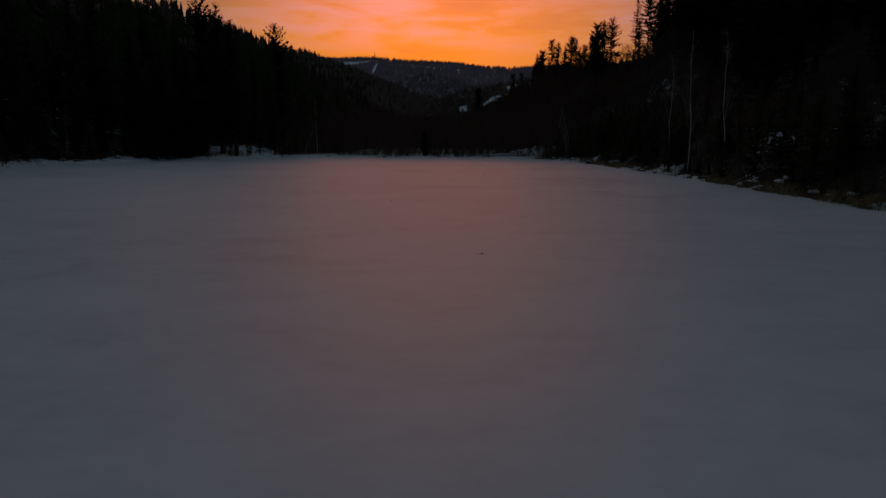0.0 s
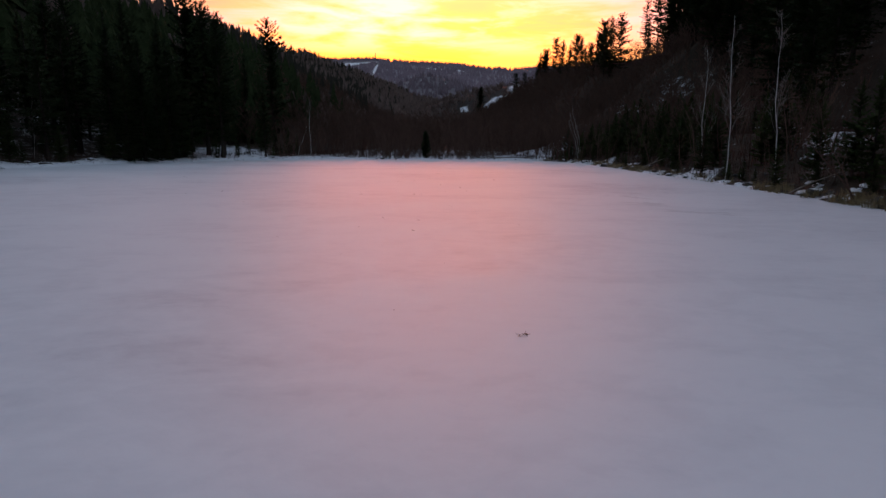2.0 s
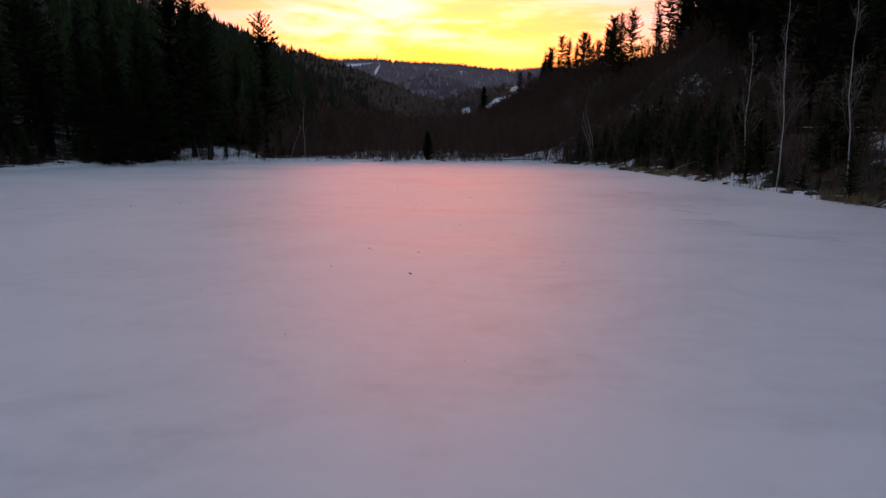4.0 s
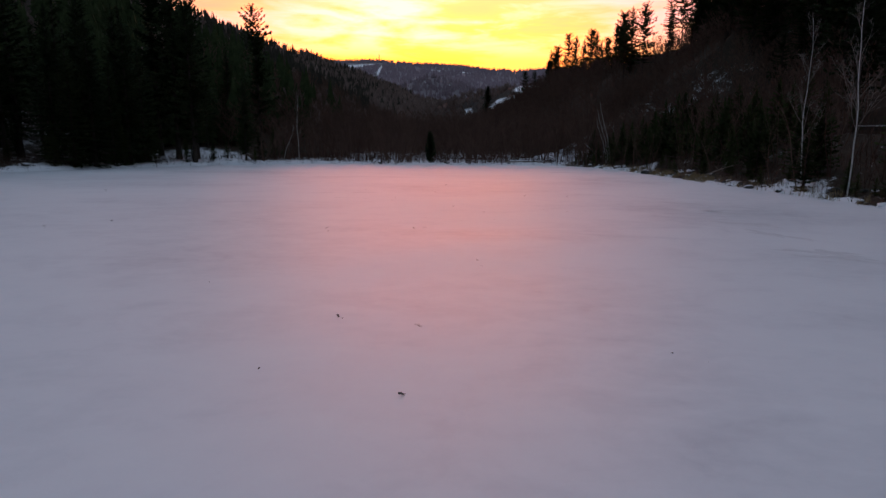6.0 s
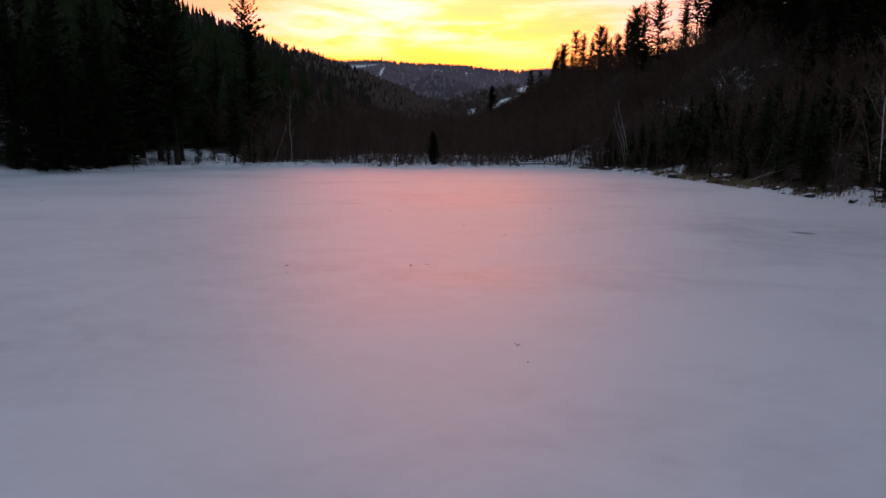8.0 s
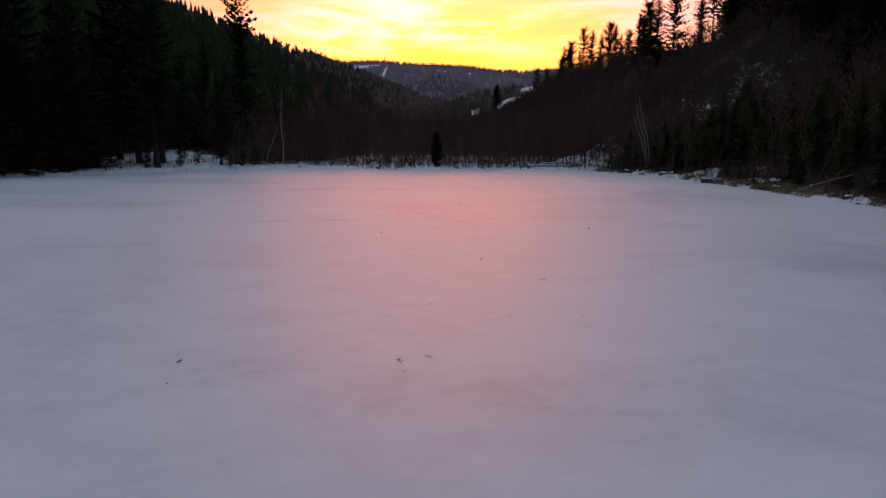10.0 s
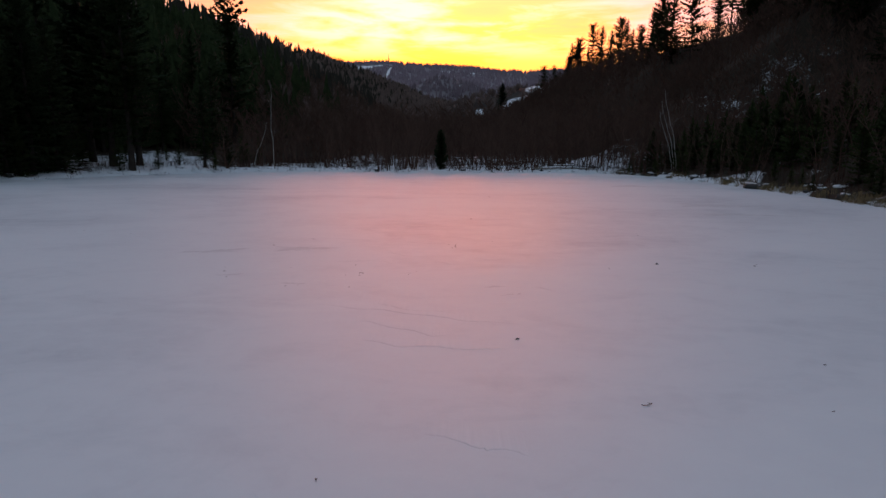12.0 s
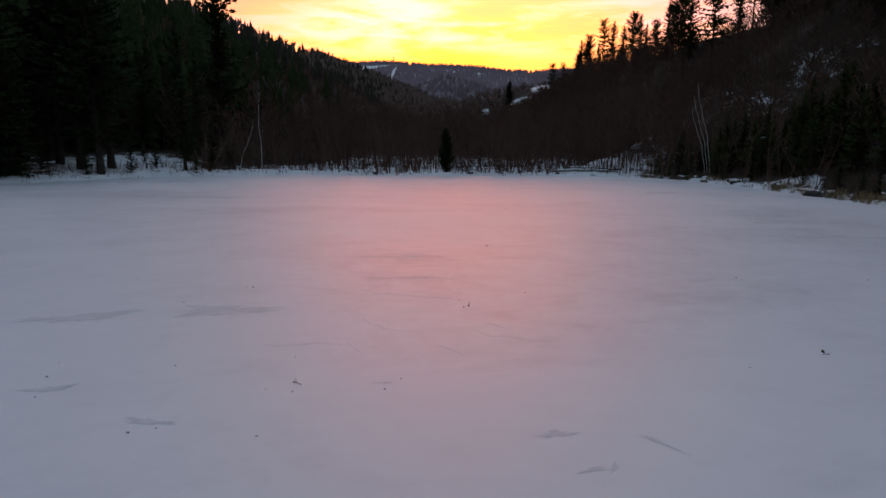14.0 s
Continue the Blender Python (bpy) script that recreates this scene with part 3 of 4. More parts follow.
def plant_conifers():
    rng = np.random.default_rng(5)
    n = 0
    for x, y, z, d in spots(rng, 9000, -115, 115, 5, 260):
        left = x < -26 - max(0, y - 118) * 0.34
        crest = 128 < y < 198 and x > 61 + (y - 128) * 0.2
        right = x > max(34, 0.52 * y + 1) and y < 172 or crest
        if not (left or right) or d < (1.8 if left else 8) or d > (30 if left else 95 if crest else 60):
            continue
        lane = ((x + 37) / 6.5) ** 2 + ((y - 122) / 10) ** 2 < 1
        open_slope = right and 38 < y < 77 and d < 30
        if lane or open_slope or n >= 248 or not spaced(TAKEN, x, y, 4.2 if left else 4.0 if crest else 5.6):
            continue
        pick = SPRUCES[n % 5] if left or n % 3 else OLD_FIRS[n % 2]
        size = rng.uniform(0.75, 1.2) if d > 6 else rng.uniform(0.45, 0.95)
        if left and y > 128:
            size *= 0.78
        tree_thing("spruce", pick, (x, y, z), rng.uniform(0, 360), size, "tall dark green spruce in the dense lakeside wood" if left else "tall dark green spruce on the slope above the lake", "tree", "spruces round the lake")
        n += 1


def plant_young():
    rng = np.random.default_rng(6)
    n, taken = 0, []
    for x, y, z, d in spots(rng, 5000, -62, 48, 20, 142):
        right = x > 20 and y < 122
        left = x < -25
        if not (right or left) or d < 0.9 or d > 12:
            continue
        if (right and 50 < y < 57 and 5 < d < 9) or (right and 44 < y < 76 and d > 4 and rng.random() < 0.93) or (left and ((x + 37) / 7) ** 2 + ((y - 122) / 11) ** 2 < 1 and rng.random() < 0.5) or n >= 280 or not spaced(taken, x, y, 1.5 if right else 3.0):
            continue
        size = rng.uniform(0.2, 0.4) if right and d < 2.2 else rng.uniform(0.45, 1.15) if right else rng.uniform(0.35, 1.0)
        tree_thing("young_spruce", SMALL[n % 3], (x, y, z), rng.uniform(0, 360), size, "young bushy green spruce with branches down to the ground", "tree", "young spruces on the banks")
        n += 1


def plant_bushes():
    """Bushy young spruces at the feet of the birches."""
    marked = [(26.1, 50.7, 0.55), (27.2, 64.6, 0.8), (26.9, 58.9, 0.28), (28.9, 74.0, 0.95), (30.4, 75.6, 0.75), (30.6, 106.0, 0.8), (32.5, 104.0, 1.0), (34.6, 105.5, 1.0), (36.6, 103.5, 0.95), (33.4, 100.6, 0.8), (30.8, 101.8, 0.55), (29.2, 66.5, 0.8), (30.2, 58.5, 0.9), (31.5, 62.0, 1.0), (33.5, 102.5, 1.25), (35.5, 104.8, 1.3), (31.6, 105.2, 1.1), (36.2, 107.0, 1.3), (34.0, 108.0, 1.25)]
    for i, (x, y, s) in enumerate(marked):
        tree_thing("young_spruce", SMALL[i % 3], (x, y, land_at(x, y)), 70 * i, s, "bushy dark green spruce growing on the lake bank", "tree", "young spruces on the banks")


def plant_alders():
    rng = np.random.default_rng(8)
    n, taken = 0, []
    for x, y, z, d in spots(rng, 9000, -34, 62, 35, 178):
        far = y > 117
        right = x > 20 and y <= 117
        if d < 0.3 or not (far or right) or (right and (d > 9 or (d < 3 and rng.random() < 0.5))):
            continue
        if far and (x < -27 or x > 40) or n >= 298 or (far and d < 9 and math.sin(x * 0.83 + 1.1 * math.sin(x * 0.31)) + 0.8 * math.sin(y * 1.1 + x * 0.4) < -0.35):
            continue
        if abs(x - 0.6) < 2.0 and d < 4.5:
            continue
        if not spaced(taken, x, y, 1.3 if d < 9 else 3.0):
            continue
        root = new("alder")
        size = rng.uniform(0.55, 1.0) if d < 9 else rng.uniform(0.85, 1.35)
        if right:
            size *= 0.9
        root.matrix_basis = pose(x, y, z, 0, 0, rng.uniform(0, 360)) @ Matrix.Diagonal((size, size, size, 1))
        count = int(rng.integers(4, 9)) if far and d < 9 else int(rng.integers(2, 5))
        for k in range(count):
            w, lean = rng.uniform(0, 360), abs(rng.normal(0, 9)) + 2
            s, r = rng.uniform(0.5, 1.05), rng.uniform(0.1, 0.45)
            part("stem", STEMS[rng.integers(0, 9)], root, "", pose(r * math.cos(radians(w)), r * math.sin(radians(w)), 0, 0, lean, w) @ Matrix.Diagonal((s, s, s, 1)))
        tagged(root, "leafless brown alder with thin stems on the snowy bank", "bare tree", "alders along the shore")
        n += 1


def birch(x, y, top, lean, turn, stems=1, seed=1, limbs=17, label="slender white birch with bare ascending branches"):
    root = new("birch")
    z = land_at(x, y)
    root.matrix_basis = pose(x, y, z, 0, 0, turn)
    for k in range(stems):
        rng = np.random.default_rng(seed * 7 + k)
        h = (top - z) * (1.0 - 0.14 * k)
        V, F, W, G = [], [], [], []
        pts = []
        for i in range(13):
            s = i / 12
            pts.append(np.array(((lean + 0.05 * k) * h * (s ** 1.2) + 0.28 * k + 0.10 * math.sin(s * 9 + seed) + 0.04 * math.sin(s * 23 + seed), 0.25 * k * s + 0.05 * math.sin(s * 7 + 2 * seed), -0.4 + (h + 0.4) * s)))
        r = (0.0027 if stems == 1 else 0.0036) * h + 0.008
        tube(V, F, pts, [r * (1 - 0.9 * i / 12) + 0.006 for i in range(13)], 7)
        for j in range(limbs):
            s = rng.uniform(0.28, 0.98)
            i = min(int(s * 12), 11)
            q = pts[i] + (pts[i + 1] - pts[i]) * (s * 12 - i)
            w = rng.uniform(0, 2 * math.pi)
            grow(rng, W, G, q, np.array((math.cos(w), math.sin(w), rng.uniform(1.1, 2.1))), h * 0.25 * (1.25 - s), r * 0.5 * (1.15 - s), 1, 3, (0, 2), 4, rise=0.16)
        tr = part("trunk", mesh_of("trunk", V, F, BIRCH, True), root)
        part("crown", mesh_of("crown", W, G, BIRCH_TWIG), tr if stems > 1 else root)
    tagged(root, label, "birch")


def far_conifers():
    """Woods too far off to tell one tree from the next."""
    rng = np.random.default_rng(3)
    n = 17000
    ys = 60 * (1600 / 60) ** rng.random(n)
    xs = rng.uniform(-0.95, 0.62, n) * (ys + 60)
    ys[:4500] = rng.uniform(420, 1600, 4500)
    xs[:4500] = rng.uniform(-0.2, 0.16, 4500) * ys[:4500]
    near, far, W, G = ([], []), ([], []), [], []
    for x, y, z, d in zip(xs.tolist(), ys.tolist(), land(xs, ys).tolist(), off_shore(xs, ys).tolist()):
        left = x < -34 - max(0, 170 - y) * 0.3 and d > (34 if y < 110 or y > 260 else 62) or y > 850 and x < 0.02 * y
        right = x > 95 and d > 75 and y < 150
        valley = y > 380 and -0.09 * y < x < 24 + 0.01 * y
        meadow = y > 640 and 0 < x < 0.19 * y
        if y > 600 and any(((x - a) / c) ** 2 + ((y - b) / e) ** 2 < 1.2 for a, b, c, e in CLEARINGS):
            continue
        slope = 125 < y < 330 and -0.62 * y < x < -26 - max(0, 170 - y) * 0.3 and d > 20
        if not (left or right or valley or slope or meadow) or (y < 330 and x < 0 and not slope and x > -0.62 * y):
            continue
        if (y > 420 and rng.random() < 0.45) or (slope and rng.random() < (0.75 if x > -0.22 * (y - 26) else 0.08)) or (valley and rng.random() < 0.7) or meadow:
            # bare broadleaf crowns
            h = rng.uniform(7, 13) if not slope else rng.uniform(5, 9)
            count, half = (34, 0.07) if y < 420 else (10, 0.4)
            for i in range(count):
                w, t = rng.uniform(0, 2 * math.pi), rng.uniform(0.15, 0.75)
                k0, r = len(W), h * rng.uniform(0.1, 0.4)
                c, s = math.cos(w), math.sin(w)
                W += [(x - s * half, y + c * half, z + h * t * 0.4), (x + s * half, y - c * half, z + h * t * 0.4), (x + c * r - s * half, y + s * r, z + h * min(1, t + 0.3)), (x + c * r * 1.2 + s * half, y + s * r * 1.2, z + h * min(1, t + rng.uniform(0.1, 0.3)))]
                G += [(k0, k0 + 1, k0 + 2), (k0 + 1, k0 + 3, k0 + 2)]
            if count > 10:
                k0 = len(W)
                W += [(x - 0.12, y, z - 0.3), (x + 0.12, y, z - 0.3), (x + 0.03, y, z + h * 0.9), (x, y - 0.12, z - 0.3), (x, y + 0.12, z - 0.3)]
                G += [(k0, k0 + 1, k0 + 2), (k0 + 3, k0 + 4, k0 + 2)]
            continue
        V, F = near if y < 230 else far
        h = rng.uniform(13, 23) if y < 190 else rng.uniform(7, 14)
        if slope:
            # smaller trees towards the ridge
            h = rng.uniform(0.6, 1.0) * min(16, max(4, 18 + 0.25 * (x + 55)))
        lean, girth = rng.uniform(-0.5, 0.5), rng.uniform(0.7, 1.35)
        tiers = 9 if y < 420 else 6
        for t in range(tiers):
            s = t / tiers
            k0 = len(V)
            r = h * (0.17 if y < 420 else 0.21) * girth * (1 - s) ** 0.7 * rng.uniform(0.6, 1.2) + 0.3
            zb = z + h * (0.06 + 0.82 * s)
            V.append((x + lean * s, y, min(zb + h * 1.9 / tiers, z + h)))
            for i in range(8):
                w = 2 * math.pi * (i + rng.random() * 0.7) / 8
                q = r * (rng.uniform(0.8, 1.45) if i % 2 else rng.uniform(0.25, 0.6))
                V.append((x + math.cos(w) * q, y + math.sin(w) * q, zb + (rng.uniform(-0.09, -0.03) if i % 2 else rng.uniform(-0.02, 0.03)) * h))
            F += [(k0, k0 + 1 + i, k0 + 1 + (i + 1) % 8) for i in range(8)]
    tagged(new("spruce_wood", mesh_of("spruce_wood", *near, NEEDLES)), "dense dark spruce wood behind the shore trees", "woods", kind="stuff")
    tagged(new("far_conifers", mesh_of("far_conifers", *far, FARWOOD)), "dark conifer woods covering the hillsides", "woods", kind="stuff")
    tagged(new("far_bare_woods", mesh_of("far_bare_woods", W, G, FARBARE)), "leafless brown woods in the valley and on the hills", "woods", kind="stuff")


def mountain_woods():
    rng = np.random.default_rng(4)
    n = 9000
    ys = rng.uniform(1650, 2530, n)
    xs = rng.uniform(-0.28, 0.24, n) * ys
    xs[:900], ys[:900] = rng.uniform(-620, 560, 900), rng.uniform(2485, 2515, 900)
    _, woods = cover(xs, ys)
    near, far = ([], []), ([], [])
    for x, y, z, w in zip(xs.tolist(), ys.tolist(), land(xs, ys).tolist(), woods.tolist()):
        if w < 0.6:
            continue
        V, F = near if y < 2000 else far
        h, k0 = rng.uniform(8, 17), len(V)
        V.append((x, y, z + h))
        for i in range(5):
            a = 2 * math.pi * (i + rng.random() * 0.5) / 5
            V.append((x + math.cos(a) * h * 0.3, y + math.sin(a) * h * 0.3, z))
        F += [(k0, k0 + 1 + i, k0 + 1 + (i + 1) % 5) for i in range(5)]
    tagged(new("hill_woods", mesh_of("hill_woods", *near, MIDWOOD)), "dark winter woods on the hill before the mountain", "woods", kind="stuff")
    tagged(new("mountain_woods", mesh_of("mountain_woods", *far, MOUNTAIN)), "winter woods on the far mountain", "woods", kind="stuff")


def thicket():
    """The bare wood behind the first rows of alders."""
    rng = np.random.default_rng(9)
    V, F = [], []
    for x, y, z, d in spots(rng, 14000, -60, 98, 62, 370):
        slope = x > 28 and d > (6 if y < 150 else 9) and x < (0.52 * y + 3 if y < 130 else 0.52 * y + 16 if y < 150 else 94 if y < 205 else 65) and (y > 84 or x > 50)
        shore_wood = 15 < x < 42 and 117 < y < 142 and d > 1.5
        if not slope and not shore_wood and (y < 135 or d < 14 or not (-46 - (y - 140) * 0.25 < x < 34 + (y - 140) * 0.1)):
            continue
        if rng.random() < (0.4 if shore_wood or y < 150 and x < 44 else 0.15 if slope else 0.4):
            continue
        h = rng.uniform(6.0, 10.5) if not slope else rng.uniform(4.5, 8.5) if y < 190 or x < 56 else rng.uniform(3.0, 5.5)
        p = np.array((x, y, z))
        lean = rng.normal(0, 0.1, 2)
        tip = p + np.array((lean[0] * h, lean[1] * h, h))
        tube(V, F, [p - UP * 0.3, (p + tip) / 2 + rng.normal(0, 0.2, 3), tip], [0.075, 0.045, 0.008], 3)
        for i in range(17):
            s = rng.uniform(0.15, 0.97)
            q = p + (tip - p) * s
            w = rng.uniform(0, 2 * math.pi)
            out = np.array((math.cos(w), math.sin(w), rng.uniform(0.4, 1.5))) * h * rng.uniform(0.08, 0.2) * (1.2 - s * 0.6) * (1.0 if y > 135 else 0.6)
            side = unit(cross(out, (0.3, 0.5, 0.8))) * (0.03 if y > 135 else 0.016)
            k0 = len(V)
            V += [q - side, q + side, q + out + side * 0.3, q + out * 1.3 + UP * 0.3]
            F += [(k0, k0 + 1, k0 + 2), (k0, k0 + 2, k0 + 3)]
    tagged(new("bare_thicket", mesh_of("bare_thicket", V, F, TWIGS)), "leafless brown thicket behind the shore", "thicket", kind="stuff")


def brushwood():
    """Low bare shoots, brambles and broken stalks on the banks."""
    rng = np.random.default_rng(10)
    V, F = [], []
    for x, y, z, d in spots(rng, 36000, -52, 50, 25, 165):
        far, right, left = y > 113 and -26 < x < 34, x > 20 and y <= 113, x < -16
        clump = math.sin(x * 1.1 + 2 * math.sin(y * 0.5)) + math.sin(x * 0.37 + y * 0.9)
        if d < 0.1 or d > (26 if far else 16) or (far and rng.random() < 0.45 - 0.4 * clump) or (left and not far and (d > 6 or rng.random() < 0.1)):
            continue
        for i in range(rng.integers(2, 5)):
            w = rng.uniform(0, 2 * math.pi)
            h = rng.uniform(0.35, 1.9) * (1.0 if d > 1.2 else 0.45)
            a = np.array((x + rng.normal(0, 0.12), y + rng.normal(0, 0.12), z - 0.05))
            b = a + np.array((math.cos(w) * 0.35 * h, math.sin(w) * 0.35 * h, h * rng.uniform(0.5, 1.0)))
            side = np.array((math.sin(w), -math.cos(w), 0)) * (0.022 if far else 0.014)
            k0 = len(V)
            mid = (a + b) / 2 + UP * 0.1 * h
            V += [a - side, a + side, mid + side * 0.8, mid - side * 0.8, b]
            F += [(k0, k0 + 1, k0 + 2, k0 + 3), (k0 + 3, k0 + 2, k0 + 4)]
            for j in range(2):
                q = a + (b - a) * rng.uniform(0.4, 0.9)
                e = q + np.array((rng.normal(0, 0.2), rng.normal(0, 0.2), rng.uniform(0.05, 0.35))) * h
                k0 = len(V)
                V += [q - side * 0.6, q + side * 0.6, e]
                F += [(k0, k0 + 1, k0 + 2)]
    tagged(new("brushwood", mesh_of("brushwood", V, F, TWIGS)), "low bare shoots and brambles on the banks", "brushwood", kind="stuff")


def dry_reeds():
    rng = np.random.default_rng(12)
    V, F = [], []
    for x, y, z, d in spots(rng, 60000, 20, 32, 22, 122):
        dense = 0.9 if y < 52 else (0.6 if 76 < y < 102 else 0.15)
        clump = math.sin(y * 1.7) + math.sin(y * 0.63 + 1) + math.sin(y * 4.1 + x)
        if not -0.35 < d < 1.1 or clump < 0.3 or rng.random() > dense:
            continue
        for i in range(4):
            w, h = rng.uniform(0, 2 * math.pi), rng.uniform(0.25, 0.75)
            a = np.array((x + rng.normal(0, 0.05), y + rng.normal(0, 0.05), max(z, 0) - 0.03))
            b = a + np.array((math.cos(w) * 0.4 * h, math.sin(w) * 0.4 * h, h))
            side = np.array((math.sin(w), -math.cos(w), 0)) * 0.009
            mid = a * 0.45 + b * 0.55 + UP * 0.12 * h
            k0 = len(V)
            V += [a - side, a + side, mid + side, mid - side, b - UP * 0.1 * h]
            F += [(k0, k0 + 1, k0 + 2, k0 + 3), (k0 + 3, k0 + 2, k0 + 4)]
    tagged(new("dry_reeds", mesh_of("dry_reeds", V, F, STRAW)), "straw coloured dry reeds and grass along the ice edge", "reeds", kind="stuff")


plant_marked_trees()
plant_skirted()
plant_conifers()
plant_young()
plant_bushes()
plant_alders()
birch(27.4, 60.2, 14.3, 0.05, 185, seed=2)
birch(26.9, 52.2, 12.8, 0.055, 160, seed=3)
birch(27.7, 66.0, 12.4, 0.03, 200, seed=4)
birch(-52.5, 90.0, 9.0, 0.05, 0, seed=5)
birch(-21.9, 124.6, 11.2, 0.005, 0, seed=6, limbs=5)
birch(-24.2, 123.4, 6.4, 0.36, 0, seed=8, limbs=3, label="thin leaning birch stem on the snowy shore")
birch(29.3, 116.8, 10.2, 0.24, 180, stems=3, seed=7, limbs=7, label="clump of pale leaning birch stems by the shore")
far_conifers()
mountain_woods()
thicket()
brushwood()
dry_reeds()
# ---------------------------------------------------------------- small things on the banks and the ice
def lump(seed, size, mat, rough=0.22, cut=None, name="boulder", cells=3):
    """A rounded uneven stone or heap."""
    bm = bmesh.new()
    bmesh.ops.create_icosphere(bm, subdivisions=cells, radius=1.0)
    off = Vector((seed * 3.1, seed * 1.7, seed * 0.9))
    for v in bm.verts:
        k = 1 + rough * noise.noise(v.co * 1.3 + off) + rough * 0.5 * noise.noise(v.co * 3.1 + off)
        v.co = Vector((v.co.x * size[0], v.co.y * size[1], v.co.z * size[2])) * k
        if cut is not None and v.co.z < cut:
            v.co.z = cut
    me = bpy.data.meshes.new(name)
    bm.to_mesh(me)
    bm.free()
    me.materials.append(mat)
    me.polygons.foreach_set("use_smooth", [True] * len(me.polygons))
    return me


def boulder(x, y, seed, size, snow=True, label="dark wet boulder capped with snow at the ice edge"):
    z = max(land_at(x, y), 0.0)
    root = new("boulder", lump(seed, size, STONE, 0.55))
    root.matrix_basis = pose(x, y, z + size[2] * 0.25, 0, 0, seed * 47 % 360)
    if snow:
        part("snow_cap", lump(seed + 5, (size[0] * 0.75, size[1] * 0.7, size[2] * 0.5), SNOWCAP, 0.6, -0.12, "snow_cap"), root, "", pose(0.05, 0.03, size[2] * 0.62))
    tagged(root, label, "boulder", "boulders along the bank")


def log(x0, y0, z0, x1, y1, z1, r, seed, label, mat=LOGWOOD, snow=False, branches=3):
    rng = np.random.default_rng(seed)
    a, b = np.array((x0, y0, z0)), np.array((x1, y1, z1))
    V, F = [], []
    n = 8
    pts = [a + (b - a) * i / n + rng.normal(0, 0.02, 3) + UP * 0.12 * math.sin(math.pi * i / n) for i in range(n + 1)]
    tube(V, F, [p - a for p in pts], [r * (1 - 0.5 * i / n) for i in range(n + 1)], 7)
    for k in range(branches):
        i = int(rng.integers(2, n))
        out = np.array((rng.normal(0, 0.4), rng.normal(0, 0.4), rng.uniform(0.3, 0.9)))
        tube(V, F, [pts[i] - a, pts[i] - a + out * 0.6, pts[i] - a + out * rng.uniform(0.8, 1.4)], [r * 0.35, r * 0.22, 0.006], 4)
    root = new("fallen_log", mesh_of("fallen_log", V, F, mat, True))
    root.location = a.tolist()
    if snow:
        V, F = [], []
        tube(V, F, [p - a + UP * r * 0.85 for p in pts[1:-1]], [r * 0.72 * (1 - 0.3 * i / n) for i in range(n - 1)], 7)
        part("snow_cap", mesh_of("snow_cap", V, F, SNOWCAP, True), root)
    tagged(root, label, "log")


def guardrail():
    """A low wooden rail beside the track on the terrace."""
    root = new("guardrail")
    root.matrix_basis = pose(38.5, 75.5, 0, 0, 0, -9.0)
    count, step = 12, 2.2
    zs = [land_at(38.5 + math.cos(radians(-9.0)) * i * step, 75.5 + math.sin(radians(-9.0)) * i * step) for i in range(count)]
    top = 5.25

    def bar(name, x0, x1, y0, y1, z0, z1, mat, bevel=0.02):
        bm = bmesh.new()
        bmesh.ops.create_cube(bm, size=1.0)
        for v in bm.verts:
            v.co = Vector(((x0 + x1) / 2 + v.co.x * (x1 - x0), (y0 + y1) / 2 + v.co.y * (y1 - y0), (z0 + z1) / 2 + v.co.z * (z1 - z0)))
        bmesh.ops.bevel(bm, geom=bm.edges[:], offset=bevel, segments=2, affect="EDGES")
        me = bpy.data.meshes.new(name)
        bm.to_mesh(me)
        bm.free()
        me.materials.append(mat)
        return part(name, me, root)

    for i in range(count):
        bar("post", i * step - 0.08, i * step + 0.08, -0.08, 0.08, zs[i] - 0.4, top, RAILWOOD)
    bar("beam", -0.4, (count - 1) * step + 0.4, -0.17, -0.09, top - 0.34, top - 0.02, RAILWOOD)
    bar("snow_cap", -0.4, (count - 1) * step + 0.4, -0.19, 0.07, top, top + 0.09, SNOWCAP, 0.035)
    tagged(root, "dark wooden guardrail with snow on top beside the track", "guardrail")


def bench():
    root = new("bench")
    z = land_at(-32.4, 118.8)
    root.matrix_basis = pose(-32.4, 118.8, z, 0, 0, 8)

    def board(name, size, at):
        bm = bmesh.new()
        bmesh.ops.create_cube(bm, size=1.0)
        for v in bm.verts:
            v.co = Vector((v.co.x * size[0], v.co.y * size[1], v.co.z * size[2]))
        bmesh.ops.bevel(bm, geom=bm.edges[:], offset=0.012, segments=2, affect="EDGES")
        me = bpy.data.meshes.new(name)
        bm.to_mesh(me)
        bm.free()
        me.materials.append(RAILWOOD)
        part(name, me, root, "", pose(*at))

    board("seat", (1.35, 0.34, 0.07), (0, 0, 0.46))
    for x in (-0.5, 0.5):
        board("leg", (0.1, 0.3, 0.62), (x, 0, 0.12))
    tagged(root, "low dark wooden bench standing in the snow", "bench")


